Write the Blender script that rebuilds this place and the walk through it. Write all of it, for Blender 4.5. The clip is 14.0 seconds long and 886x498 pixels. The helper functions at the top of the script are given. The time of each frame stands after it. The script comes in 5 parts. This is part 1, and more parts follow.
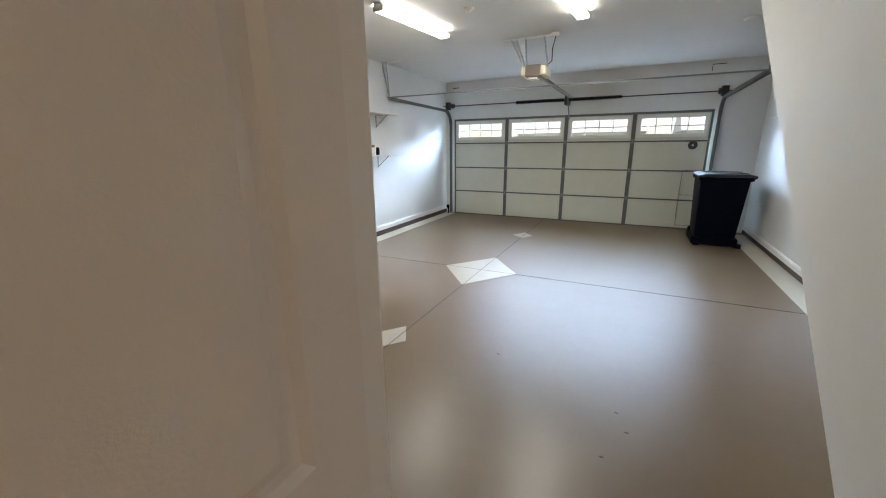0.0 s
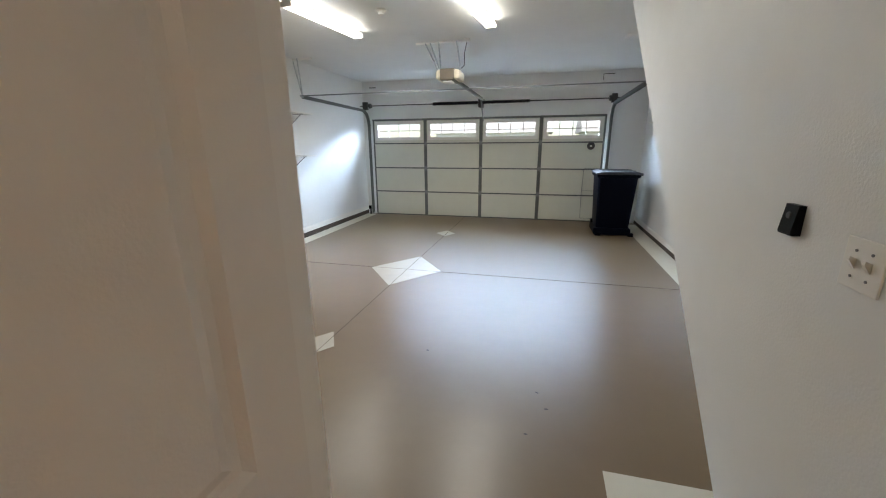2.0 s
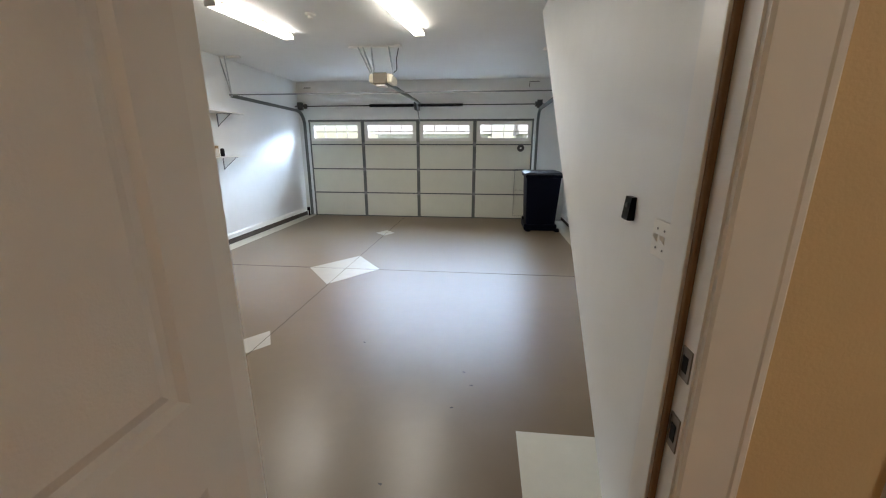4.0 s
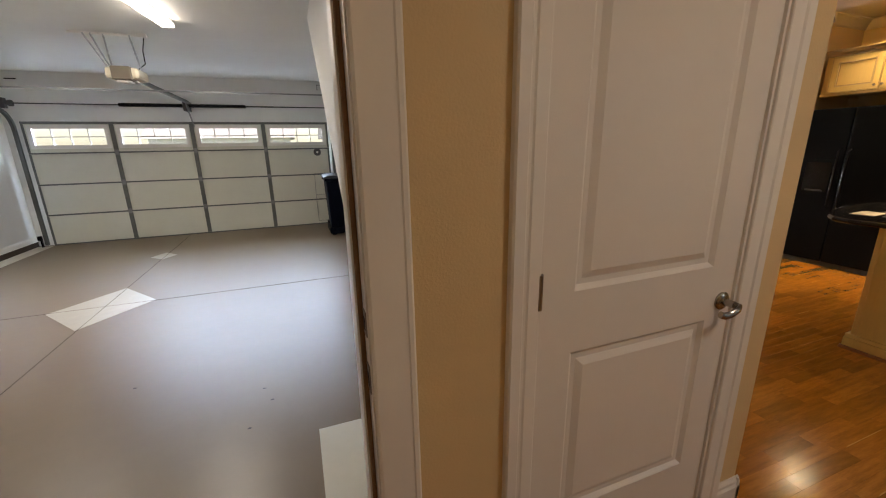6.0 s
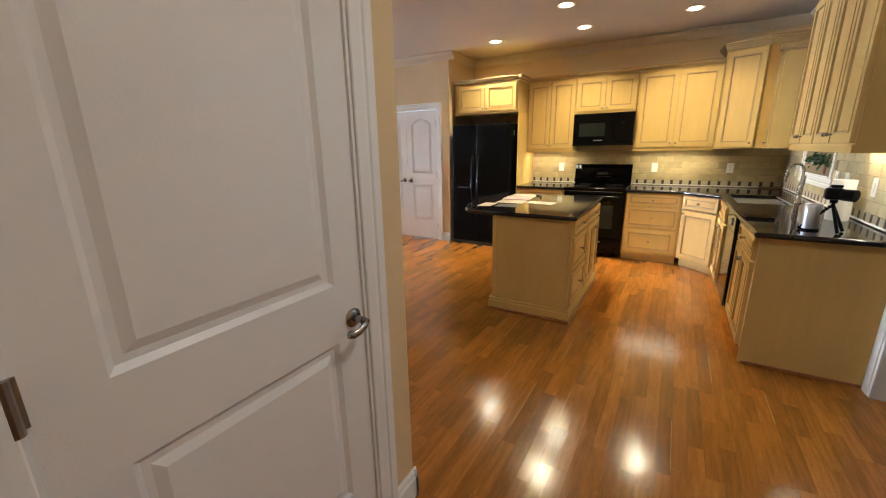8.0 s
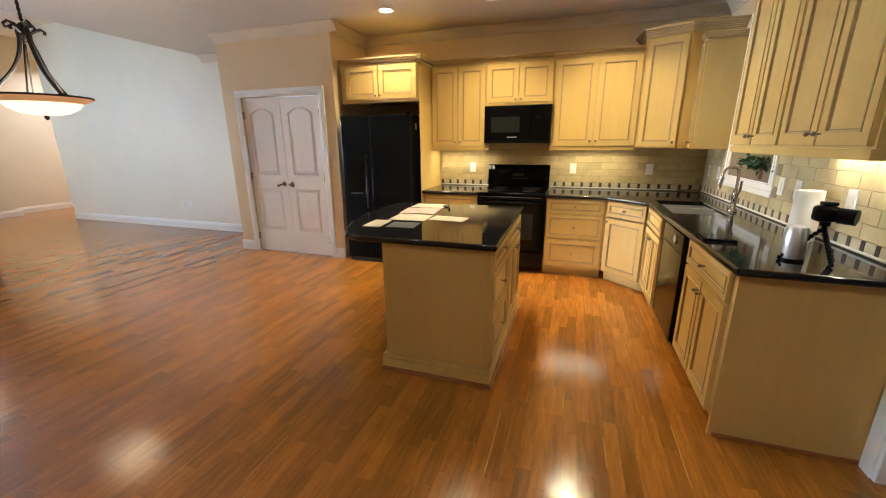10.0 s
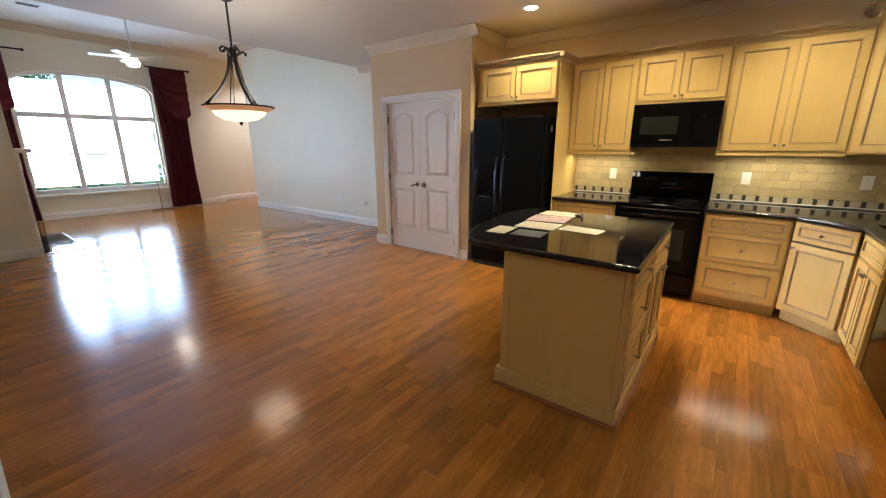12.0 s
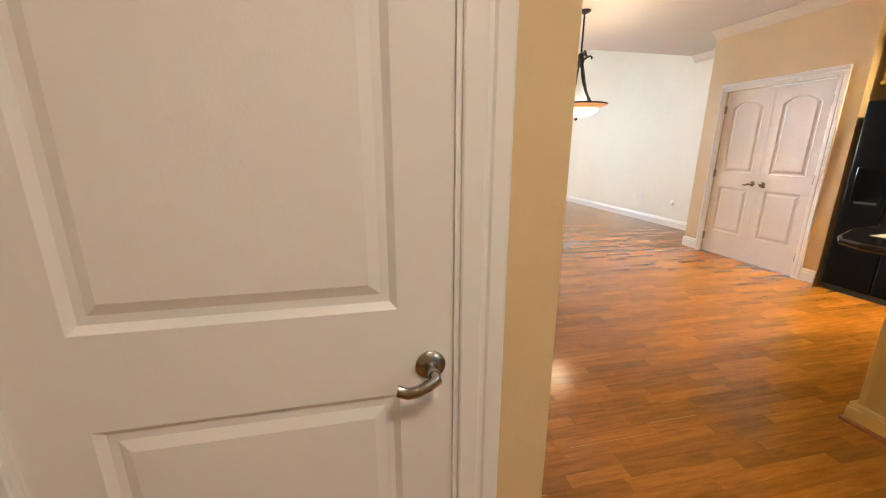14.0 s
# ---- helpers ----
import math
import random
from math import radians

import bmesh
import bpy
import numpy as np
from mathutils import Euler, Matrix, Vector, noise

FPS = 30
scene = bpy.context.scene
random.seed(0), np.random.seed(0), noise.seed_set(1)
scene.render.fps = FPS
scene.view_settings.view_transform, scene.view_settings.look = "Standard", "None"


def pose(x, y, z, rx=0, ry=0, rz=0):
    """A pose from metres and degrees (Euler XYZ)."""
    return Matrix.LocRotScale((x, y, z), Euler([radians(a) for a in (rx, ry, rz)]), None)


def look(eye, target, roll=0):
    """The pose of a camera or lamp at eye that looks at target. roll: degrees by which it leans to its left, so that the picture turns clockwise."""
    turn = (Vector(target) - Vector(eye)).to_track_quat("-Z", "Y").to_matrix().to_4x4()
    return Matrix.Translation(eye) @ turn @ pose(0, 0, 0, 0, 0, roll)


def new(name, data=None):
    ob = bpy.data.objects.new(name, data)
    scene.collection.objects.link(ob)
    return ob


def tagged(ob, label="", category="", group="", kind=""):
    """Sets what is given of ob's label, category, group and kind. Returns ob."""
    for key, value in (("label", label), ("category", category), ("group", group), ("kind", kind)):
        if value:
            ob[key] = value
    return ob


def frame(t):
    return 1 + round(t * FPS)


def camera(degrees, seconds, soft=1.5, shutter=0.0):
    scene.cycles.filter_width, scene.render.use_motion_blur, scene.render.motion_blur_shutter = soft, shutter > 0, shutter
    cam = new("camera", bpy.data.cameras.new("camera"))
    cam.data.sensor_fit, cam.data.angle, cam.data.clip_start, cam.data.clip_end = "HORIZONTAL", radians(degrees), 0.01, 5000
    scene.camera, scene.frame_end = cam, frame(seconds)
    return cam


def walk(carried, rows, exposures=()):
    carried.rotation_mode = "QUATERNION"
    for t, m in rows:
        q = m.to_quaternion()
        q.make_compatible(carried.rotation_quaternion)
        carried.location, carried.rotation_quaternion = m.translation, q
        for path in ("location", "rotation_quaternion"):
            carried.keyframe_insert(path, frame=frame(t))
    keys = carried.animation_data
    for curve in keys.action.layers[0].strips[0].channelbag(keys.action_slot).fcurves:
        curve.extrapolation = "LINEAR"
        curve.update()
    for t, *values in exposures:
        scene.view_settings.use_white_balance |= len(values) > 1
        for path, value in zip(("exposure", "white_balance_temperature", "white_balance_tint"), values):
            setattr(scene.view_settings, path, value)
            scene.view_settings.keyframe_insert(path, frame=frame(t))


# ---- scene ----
cam = camera(98.1, 14.0, soft=1.1)
PATH = [
    (0, (3.693, -0.328, 1.414), (2.844, 1.408, 0.896), -0.5),
    (0.5, (3.7, -0.355, 1.439), (2.971, 1.431, 0.912), -0.6),
    (1, (3.702, -0.364, 1.434), (3.067, 1.458, 0.907), -0.5),
    (1.5, (3.718, -0.354, 1.39), (3.157, 1.497, 0.879), -0.6),
    (2, (3.711, -0.378, 1.435), (3.228, 1.491, 0.911), -0.4),
    (4.4, (3.948, -0.61, 1.447), (3.863, 1.322, 0.937), -0.6),
    (4.5, (3.968, -0.62, 1.435), (3.921, 1.314, 0.928), -0.8),
    (5, (3.993, -0.671, 1.437), (4.146, 1.257, 0.925), -0.7),
    (5.5, (4.054, -0.704, 1.444), (4.428, 1.193, 0.934), -0.8),
    (6, (4.116, -0.732, 1.455), (4.792, 1.078, 0.94), -1.1),
    (6.5, (4.127, -0.797, 1.471), (5.146, 0.844, 0.955), -0.8),
    (7, (4.206, -0.825, 1.464), (5.516, 0.599, 0.958), -1.1),
    (7.5, (4.389, -0.795, 1.461), (5.921, 0.382, 0.947), -0.8),
    (8, (4.574, -0.773, 1.458), (6.233, 0.223, 0.952), -1.0),
    (8.5, (4.818, -0.66, 1.456), (6.566, 0.161, 0.934), -0.6),
    (8.6, (4.869, -0.663, 1.457), (6.63, 0.129, 0.936), -0.5),
    (8.7, (4.913, -0.64, 1.46), (6.689, 0.11, 0.929), -0.1),
    (11, (5.916, -0.492, 1.473), (7.752, 0.101, 0.944), -0.5),
    (11.5, (5.885, -0.47, 1.465), (7.623, 0.37, 0.942), -0.4),
    (12, (5.742, -0.445, 1.465), (7.284, 0.72, 0.95), -0.0),
    (12.5, (5.527, -0.491, 1.466), (6.792, 0.97, 0.951), -0.1),
    (13, (5.361, -0.569, 1.453), (6.327, 1.103, 0.933), -0.0),
    (13.2, (5.354, -0.585, 1.447), (6.198, 1.152, 0.928), 0.1),
    (13.5, (5.305, -0.618, 1.402), (5.972, 1.196, 0.89), 0.0),
    (14, (5.267, -0.629, 1.37), (5.679, 1.261, 0.859), 0.1),
]
walk(cam, [(t, look(eye, target, roll)) for t, eye, target, roll in PATH],
     [(0, 0.64, 6350, 10), (2, 0.66, 6350, 10), (5, 0.56, 6600, 13), (6.5, 0.52, 7050, 16), (7.5, 0.95, 5650, 9), (8.7, 0.9, 5650, 9),
      (11, 0.78, 5850, 8), (12, 0.64, 5450, 9), (13, 1.2, 6600, 12), (14, 1.5, 6500, 11)])

# ---- world, sun, exposure ----
world = bpy.data.worlds.new("sky")
scene.world = world
world.use_nodes = True
wn = world.node_tree
sky = wn.nodes.new("ShaderNodeTexSky")
sky.sky_type = "NISHITA"
sky.sun_disc = False
sky.sun_elevation = radians(42)
sky.sun_rotation = radians(200)
wn.links.new(sky.outputs[0], wn.nodes["Background"].inputs[0])
wn.nodes["Background"].inputs[1].default_value = 0.14
sun = new("sun", bpy.data.lights.new("sun", "SUN"))
sun.data.energy, sun.data.angle, sun.data.color = 4.0, radians(0.5), (1, 0.95, 0.88)
sun.matrix_world = look((0, 0, 0), (0.25, 0.7, -0.68))


def area(name, m, sx, sy, watts, color, spread=180):
    ob = new(name, bpy.data.lights.new(name, "AREA"))
    d = ob.data
    d.shape, d.size, d.size_y, d.energy, d.color, d.spread = "RECTANGLE", sx, sy, watts, color, radians(spread)
    ob.matrix_world = m
    return ob


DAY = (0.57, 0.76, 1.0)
WARM = (1.0, 0.79, 0.43)
# unseen panel over the driveway, added to push sky light through the door windows
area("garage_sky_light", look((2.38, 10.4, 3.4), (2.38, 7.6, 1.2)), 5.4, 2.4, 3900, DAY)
area("living_window_light", look((8.1, 10.95, 1.7), (8.1, 0, 0.9)), 2.25, 2.1, 48, (0.7, 0.85, 1.0), 120)
# extra narrow lamp in the same window, added to whiten the kitchen corner cabinets
area("living_window_daylight", look((8.1, 10.96, 1.7), (9.2, 0, 1.2)), 2.25, 2.1, 55, (0.85, 0.92, 1.0), 36)
# unseen panel under the side room ceiling, added to brighten its walls and casing
area("side_room_daylight", look((9.0, -4.0, 2.77), (9.0, -3.9, 0)), 2.5, 1.2, 32, (0.75, 0.88, 1.0))


# ---- materials ----
def mat(name, color, rough=0.5, metal=0.0, var=0.0, scale=8.0, bump=0.0, bscale=60.0, stretch=(1, 1, 1), emit=None, power=0.0, coat=0.0, spec=0.5, piece="", spread=0.0, rvar=0.0):
    m = bpy.data.materials.new(name)
    m.use_nodes = True
    nt = m.node_tree
    n, l = nt.nodes, nt.links
    p = n["Principled BSDF"]
    p.inputs["Base Color"].default_value = (*color, 1)
    p.inputs["Roughness"].default_value = rough
    p.inputs["Metallic"].default_value = metal
    p.inputs["Specular IOR Level"].default_value = spec
    p.inputs["Coat Weight"].default_value = coat
    p.inputs["Coat Roughness"].default_value = 0.08
    if emit:
        p.inputs["Emission Color"].default_value = (*emit, 1)
        p.inputs["Emission Strength"].default_value = power
    if var or bump or spread or rvar:
        co = n.new("ShaderNodeTexCoord")
        mp = n.new("ShaderNodeMapping")
        mp.inputs["Scale"].default_value = stretch
        l.new(co.outputs["Object"], mp.inputs["Vector"])
        vec = mp.outputs[0]
        if piece:
            ra = n.new("ShaderNodeObjectInfo").outputs["Random"] if piece == "object" else n.new("ShaderNodeNewGeometry").outputs["Random Per Island"]
            ad = n.new("ShaderNodeVectorMath")
            ad.operation = "MULTIPLY_ADD"
            cb = n.new("ShaderNodeCombineXYZ")
            for k in range(3):
                l.new(ra, cb.inputs[k])
            l.new(cb.outputs[0], ad.inputs[0])
            ad.inputs[1].default_value = (37, 53, 71)
            l.new(vec, ad.inputs[2])
            vec = ad.outputs[0]
    if var or spread or rvar:
        big, fine = n.new("ShaderNodeTexNoise"), n.new("ShaderNodeTexNoise")
        big.inputs["Scale"].default_value, fine.inputs["Scale"].default_value = scale, scale * 6
        big.inputs["Detail"].default_value = fine.inputs["Detail"].default_value = 4
        l.new(vec, big.inputs["Vector"])
        l.new(vec, fine.inputs["Vector"])
        add = n.new("ShaderNodeMath")
        add.operation = "MULTIPLY_ADD"
        l.new(fine.outputs[0], add.inputs[0])
        add.inputs[1].default_value = 0.5
        l.new(big.outputs[0], add.inputs[2])
        rng = n.new("ShaderNodeMapRange")
        rng.inputs["From Min"].default_value, rng.inputs["From Max"].default_value = 0.45, 1.05
        rng.inputs["To Min"].default_value, rng.inputs["To Max"].default_value = 1 - var, 1 + var
        l.new(add.outputs[0], rng.inputs["Value"])
        val = rng.outputs[0]
        if piece:
            pr = n.new("ShaderNodeMapRange")
            pr.inputs["To Min"].default_value, pr.inputs["To Max"].default_value = 1 - spread, 1 + spread
            l.new(ra, pr.inputs["Value"])
            mu = n.new("ShaderNodeMath")
            mu.operation = "MULTIPLY"
            l.new(val, mu.inputs[0])
            l.new(pr.outputs[0], mu.inputs[1])
            val = mu.outputs[0]
        hs = n.new("ShaderNodeHueSaturation")
        hs.inputs["Color"].default_value = (*color, 1)
        l.new(val, hs.inputs["Value"])
        l.new(hs.outputs[0], p.inputs["Base Color"])
        if rvar:
            rr = n.new("ShaderNodeMapRange")
            rr.inputs["From Min"].default_value, rr.inputs["From Max"].default_value = 0.45, 1.05
            rr.inputs["To Min"].default_value, rr.inputs["To Max"].default_value = max(0, rough - rvar), rough + rvar
            l.new(add.outputs[0], rr.inputs["Value"])
            l.new(rr.outputs[0], p.inputs["Roughness"])
    if bump:
        bt = n.new("ShaderNodeTexNoise")
        bt.inputs["Scale"].default_value = bscale
        bt.inputs["Detail"].default_value = 3
        l.new(vec, bt.inputs["Vector"])
        bp = n.new("ShaderNodeBump")
        bp.inputs["Strength"].default_value, bp.inputs["Distance"].default_value = bump, 0.004
        l.new(bt.outputs[0], bp.inputs["Height"])
        l.new(bp.outputs[0], p.inputs["Normal"])
    return m


def glass_mat(name, color, rough=0.0):
    m = mat(name, color, rough)
    m.node_tree.nodes["Principled BSDF"].inputs["Transmission Weight"].default_value = 1
    return m


M = dict(
    wall=mat("cream_paint", (0.67, 0.505, 0.28), 0.6, var=0.03, scale=1.5, bump=0.25, bscale=140),
    gwall=mat("garage_white_paint", (0.76, 0.76, 0.75), 0.5, var=0.03, scale=1.2, bump=0.2, bscale=120),
    living=mat("pale_cream_paint", (0.78, 0.73, 0.6), 0.6, var=0.03, scale=1.5, bump=0.2, bscale=140),
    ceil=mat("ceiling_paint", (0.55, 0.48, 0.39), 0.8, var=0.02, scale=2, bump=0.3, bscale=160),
    cream_trim=mat("cream_trim_paint", (0.66, 0.56, 0.42), 0.45, var=0.02, scale=3, bump=0.05, bscale=90),
    white=mat("white_trim_paint", (0.8, 0.78, 0.74), 0.35, var=0.02, scale=3, bump=0.05, bscale=90),
    door=mat("white_door_paint", (0.77, 0.74, 0.7), 0.38, var=0.02, scale=3, bump=0.1, bscale=220),
    concrete=mat("taupe_coated_concrete", (0.16, 0.108, 0.058), 0.34, var=0.07, scale=1.3, bump=0.3, bscale=4, rvar=0.015, spec=0.4),
    cream_conc=mat("cream_floor_paint", (0.6, 0.56, 0.46), 0.3, var=0.05, scale=3, bump=0.05, bscale=20),
    pale_conc=mat("worn_cream_floor_paint", (0.42, 0.38, 0.31), 0.3, var=0.08, scale=4, bump=0.05, bscale=20),
    joint=mat("floor_joint", (0.09, 0.065, 0.05), 0.8),
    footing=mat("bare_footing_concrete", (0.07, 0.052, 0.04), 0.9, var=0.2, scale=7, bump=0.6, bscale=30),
    steel=mat("galvanised_steel", (0.25, 0.255, 0.26), 0.5, 0.8, var=0.12, scale=9),
    straps=mat("bright_perforated_steel", (0.5, 0.51, 0.52), 0.5, 0.5, var=0.35, scale=30),
    stile=mat("grey_steel_stile", (0.13, 0.135, 0.13), 0.5, 0.3, var=0.1, scale=9),
    gpanel=mat("insulated_door_panel", (0.66, 0.66, 0.57), 0.45, var=0.03, scale=4, bump=0.15, bscale=60),
    black=mat("black_plastic", (0.004, 0.004, 0.0045), 0.36, spec=0.06, var=0.1, scale=12, bump=0.1, bscale=80),
    knob_metal=mat("antique_nickel", (0.32, 0.27, 0.21), 0.3, 1.0, var=0.15, scale=40),
    gloss=mat("gloss_black_enamel", (0.002, 0.002, 0.0024), 0.1, spec=0.18),
    foam=mat("brown_foam_strip", (0.2, 0.11, 0.05), 0.8, var=0.1),
    taupe=mat("taupe_plastic", (0.13, 0.11, 0.085), 0.4, var=0.05),
    dgrey=mat("dark_grey", (0.05, 0.05, 0.05), 0.5),
    tube=mat("lit_diffuser", (0.9, 0.9, 0.85), 0.5, emit=(1.0, 0.95, 0.82), power=12),
    maple=mat("glazed_maple", (0.64, 0.445, 0.145), 0.42, var=0.05, scale=3, stretch=(6, 6, 0.7), bump=0.1, bscale=30, spec=0.3),
    glaze=mat("brown_glaze", (0.33, 0.21, 0.09), 0.5, var=0.15, scale=6),
    granite=mat("black_granite", (0.012, 0.011, 0.012), 0.07, var=0.6, scale=90),
    wood=mat("oak_strip", (0.3, 0.112, 0.014), 0.155, var=0.3, scale=5, stretch=(1, 9, 1), bump=0.08, bscale=9, piece="island", spread=0.24, rvar=0.02),
    sapwood=mat("pale_sapwood", (0.5, 0.26, 0.06), 0.14, var=0.15),
    wood_piece=mat("oak_strip_single", (0.3, 0.112, 0.014), 0.155, var=0.3, scale=5, stretch=(1, 9, 1), bump=0.08, bscale=9, piece="object", spread=0.24, rvar=0.02),
    carpet=mat("stair_carpet", (0.17, 0.13, 0.095), 0.95, var=0.15, scale=30, bump=1.0, bscale=300),
    tile_light=mat("light_travertine_tile", (0.5, 0.42, 0.27), 0.32, var=0.08, scale=9, bump=0.15, bscale=50),
    hinge_metal=mat("tarnished_nickel", (0.3, 0.27, 0.24), 0.35, 1.0, var=0.1),
    tile=mat("travertine_tile", (0.48, 0.38, 0.19), 0.33, var=0.16, scale=9, bump=0.2, bscale=50, piece="object", spread=0.13),
    grout=mat("tile_grout", (0.24, 0.18, 0.1), 0.8),
    accent=mat("dark_bronze_tile", (0.05, 0.034, 0.022), 0.3, var=0.2),
    nickel=mat("brushed_nickel", (0.36, 0.33, 0.29), 0.26, 1.0),
    bronze=mat("dark_bronze", (0.02, 0.012, 0.009), 0.6, 0.2, var=0.2),
    curtain=mat("burgundy_cloth", (0.13, 0.012, 0.02), 0.8, var=0.15, scale=14, bump=0.3, bscale=200),
    alabaster=mat("amber_glass_shade", (0.85, 0.6, 0.34), 0.4, var=0.15, scale=9, emit=(1.0, 0.64, 0.34), power=1.3),
    bulb=mat("lit_lamp", (1, 0.9, 0.7), 0.5, emit=(1.0, 0.75, 0.42), power=30),
    fanbulb=mat("lit_fan_globe", (1, 0.95, 0.85), 0.5, emit=(1.0, 0.82, 0.55), power=8),
    cream_paper=mat("cream_paper", (0.5, 0.45, 0.34), 0.7, var=0.03),
    paper=mat("white_paper", (0.66, 0.63, 0.57), 0.7, var=0.02),
    cardboard=mat("cardboard", (0.42, 0.29, 0.17), 0.85, var=0.08),
    greycloth=mat("grey_carpet_floor", (0.2, 0.17, 0.17), 0.95, var=0.12, scale=20, bump=0.8, bscale=250),
    slate=mat("blue_grey_paint", (0.28, 0.38, 0.4), 0.7, var=0.05),
    leaf=mat("dark_leaf", (0.035, 0.09, 0.03), 0.45, var=0.25),
    terracotta=mat("terracotta", (0.2, 0.075, 0.045), 0.7, var=0.15),
    beige=mat("beige_plastic", (0.6, 0.54, 0.42), 0.4, var=0.03),
    tan=mat("tan_vinyl", (0.36, 0.25, 0.13), 0.55, var=0.08, bump=0.2, bscale=60),
    rail=mat("oak_rail", (0.32, 0.12, 0.035), 0.3, var=0.15, stretch=(1, 1, 1), scale=14),
    stainless=mat("stainless_steel", (0.65, 0.65, 0.65), 0.33, 1.0, var=0.06),
    grass=mat("lawn", (0.09, 0.14, 0.04), 0.95, var=0.3, scale=3),
    drive=mat("driveway", (0.5, 0.49, 0.46), 0.9, var=0.1, scale=2),
    brick=mat("pale_siding", (0.78, 0.76, 0.72), 0.8, var=0.08),
    glass=glass_mat("clear_glass", (1, 1, 1)),
    darkglass=mat("smoked_glass", (0.012, 0.014, 0.013), 0.08, spec=0.3),
    cardprint=mat("printed_card", (0.5, 0.36, 0.36), 0.3, var=0.5, scale=14),
    darkprint=mat("dark_patterned_card", (0.1, 0.1, 0.1), 0.3, var=0.9, scale=30),
    binblue=mat("navy_bin_plastic", (0.002, 0.003, 0.008), 0.5, spec=0.05, var=0.1, scale=6, bump=0.1, bscale=200),
    binlid=mat("black_bin_lid", (0.02, 0.022, 0.026), 0.4, var=0.1, scale=6),
    amber=mat("amber_glass_rim", (0.5, 0.27, 0.1), 0.35, var=0.15, scale=9, emit=(1.0, 0.5, 0.2), power=0.2),
    roof=mat("pale_roof", (0.5, 0.48, 0.45), 0.8, var=0.1),
    red=mat("faded_red_label", (0.65, 0.3, 0.25), 0.5),
)


# ---- builders ----
def box(bm, x0, y0, z0, x1, y1, z1, bev=0.0):
    m = Matrix.Translation(((x0 + x1) / 2, (y0 + y1) / 2, (z0 + z1) / 2)) @ Matrix.Diagonal((abs(x1 - x0), abs(y1 - y0), abs(z1 - z0), 1))
    vs = bmesh.ops.create_cube(bm, size=1, matrix=m)["verts"]
    if bev:
        es = list({e for v in vs for e in v.link_edges})
        bmesh.ops.bevel(bm, geom=es, offset=bev, segments=2, affect="EDGES", profile=0.5)
    return bm


def rod(bm, a, b, r, n=12, r2=None):
    a, b = Vector(a), Vector(b)
    m = Matrix.Translation((a + b) / 2) @ (b - a).to_track_quat("Z", "Y").to_matrix().to_4x4()
    bmesh.ops.create_cone(bm, cap_ends=True, segments=n, radius1=r, radius2=r if r2 is None else r2, depth=(b - a).length, matrix=m)
    return bm


def lathe(bm, prof, x, y, z, n=28, axis="z"):
    rings = []
    for r, h in prof:
        ring = []
        for k in range(n):
            a = 2 * math.pi * k / n
            c, s = r * math.cos(a), r * math.sin(a)
            co = (x + c, y + s, z + h) if axis == "z" else ((x + h, y + c, z + s) if axis == "x" else (x + c, y + h, z + s))
            ring.append(bm.verts.new(co))
        rings.append(ring)
    for a, b in zip(rings, rings[1:]):
        for k in range(n):
            bm.faces.new((a[k], a[(k + 1) % n], b[(k + 1) % n], b[k]))
    for ring in (rings[0], rings[-1]):
        if prof[rings.index(ring)][0] > 1e-4:
            bm.faces.new(ring)
    bmesh.ops.recalc_face_normals(bm, faces=bm.faces)
    return bm


def prism(bm, pts, axis, a0, a1):
    """A closed outline in two axes, drawn out along the third."""
    def at(p, a):
        return {"x": (a, p[0], p[1]), "y": (p[0], a, p[1]), "z": (p[0], p[1], a)}[axis]
    lo = [bm.verts.new(at(p, a0)) for p in pts]
    hi = [bm.verts.new(at(p, a1)) for p in pts]
    fs = [bm.faces.new(lo), bm.faces.new(hi[::-1])]
    for k in range(len(pts)):
        j = (k + 1) % len(pts)
        fs.append(bm.faces.new((lo[j], lo[k], hi[k], hi[j])))
    bmesh.ops.recalc_face_normals(bm, faces=fs)
    return bm


def tube(bm, pts, r, n=8):
    """One closed skin swept along the points."""
    pts = [Vector(p) for p in pts]
    rings, up = [], None
    for i, p in enumerate(pts):
        d = (pts[min(i + 1, len(pts) - 1)] - pts[max(i - 1, 0)]).normalized()
        if up is None:
            up = d.cross(Vector((0.3, 0.2, 1)) if abs(d.z) < 0.9 else Vector((1, 0.2, 0)))
        up = (up - d * up.dot(d)).normalized()
        side = d.cross(up)
        rings.append([bm.verts.new(p + r * (math.cos(6.28319 * k / n) * up + math.sin(6.28319 * k / n) * side)) for k in range(n)])
    for a, b in zip(rings, rings[1:]):
        for k in range(n):
            bm.faces.new((a[k], a[(k + 1) % n], b[(k + 1) % n], b[k]))
    bm.faces.new(rings[0][::-1])
    bm.faces.new(rings[-1])
    return bm


def B():
    return bmesh.new()


def part(name, bm, material, parent=None, label="", smooth=False, kind="", category="", group=""):
    if parent is not None:
        root = parent
        while root.parent:
            root = root.parent
        bm.transform(root.matrix_basis.inverted())
    me = bpy.data.meshes.new(name)
    bm.to_mesh(me)
    bm.free()
    me.materials.append(M[material] if isinstance(material, str) else material)
    ob = new(name, me)
    ob.parent = parent
    ob.visible_shadow = material != "glass"
    if smooth:
        me.shade_smooth()
        me.set_sharp_from_angle(angle=radians(40))
    return tagged(ob, label, category, group, kind)


def thing(name, loc, label, category, group="", rz=0):
    e = new(name)
    e.empty_display_size = 0.1
    e.matrix_basis = pose(*loc, 0, 0, rz)
    return tagged(e, label, category, group)


def struct(name, bm, material, label="", smooth=False, parent=None):
    return part(name, bm, material, parent, label, smooth, kind="" if parent else "structure")


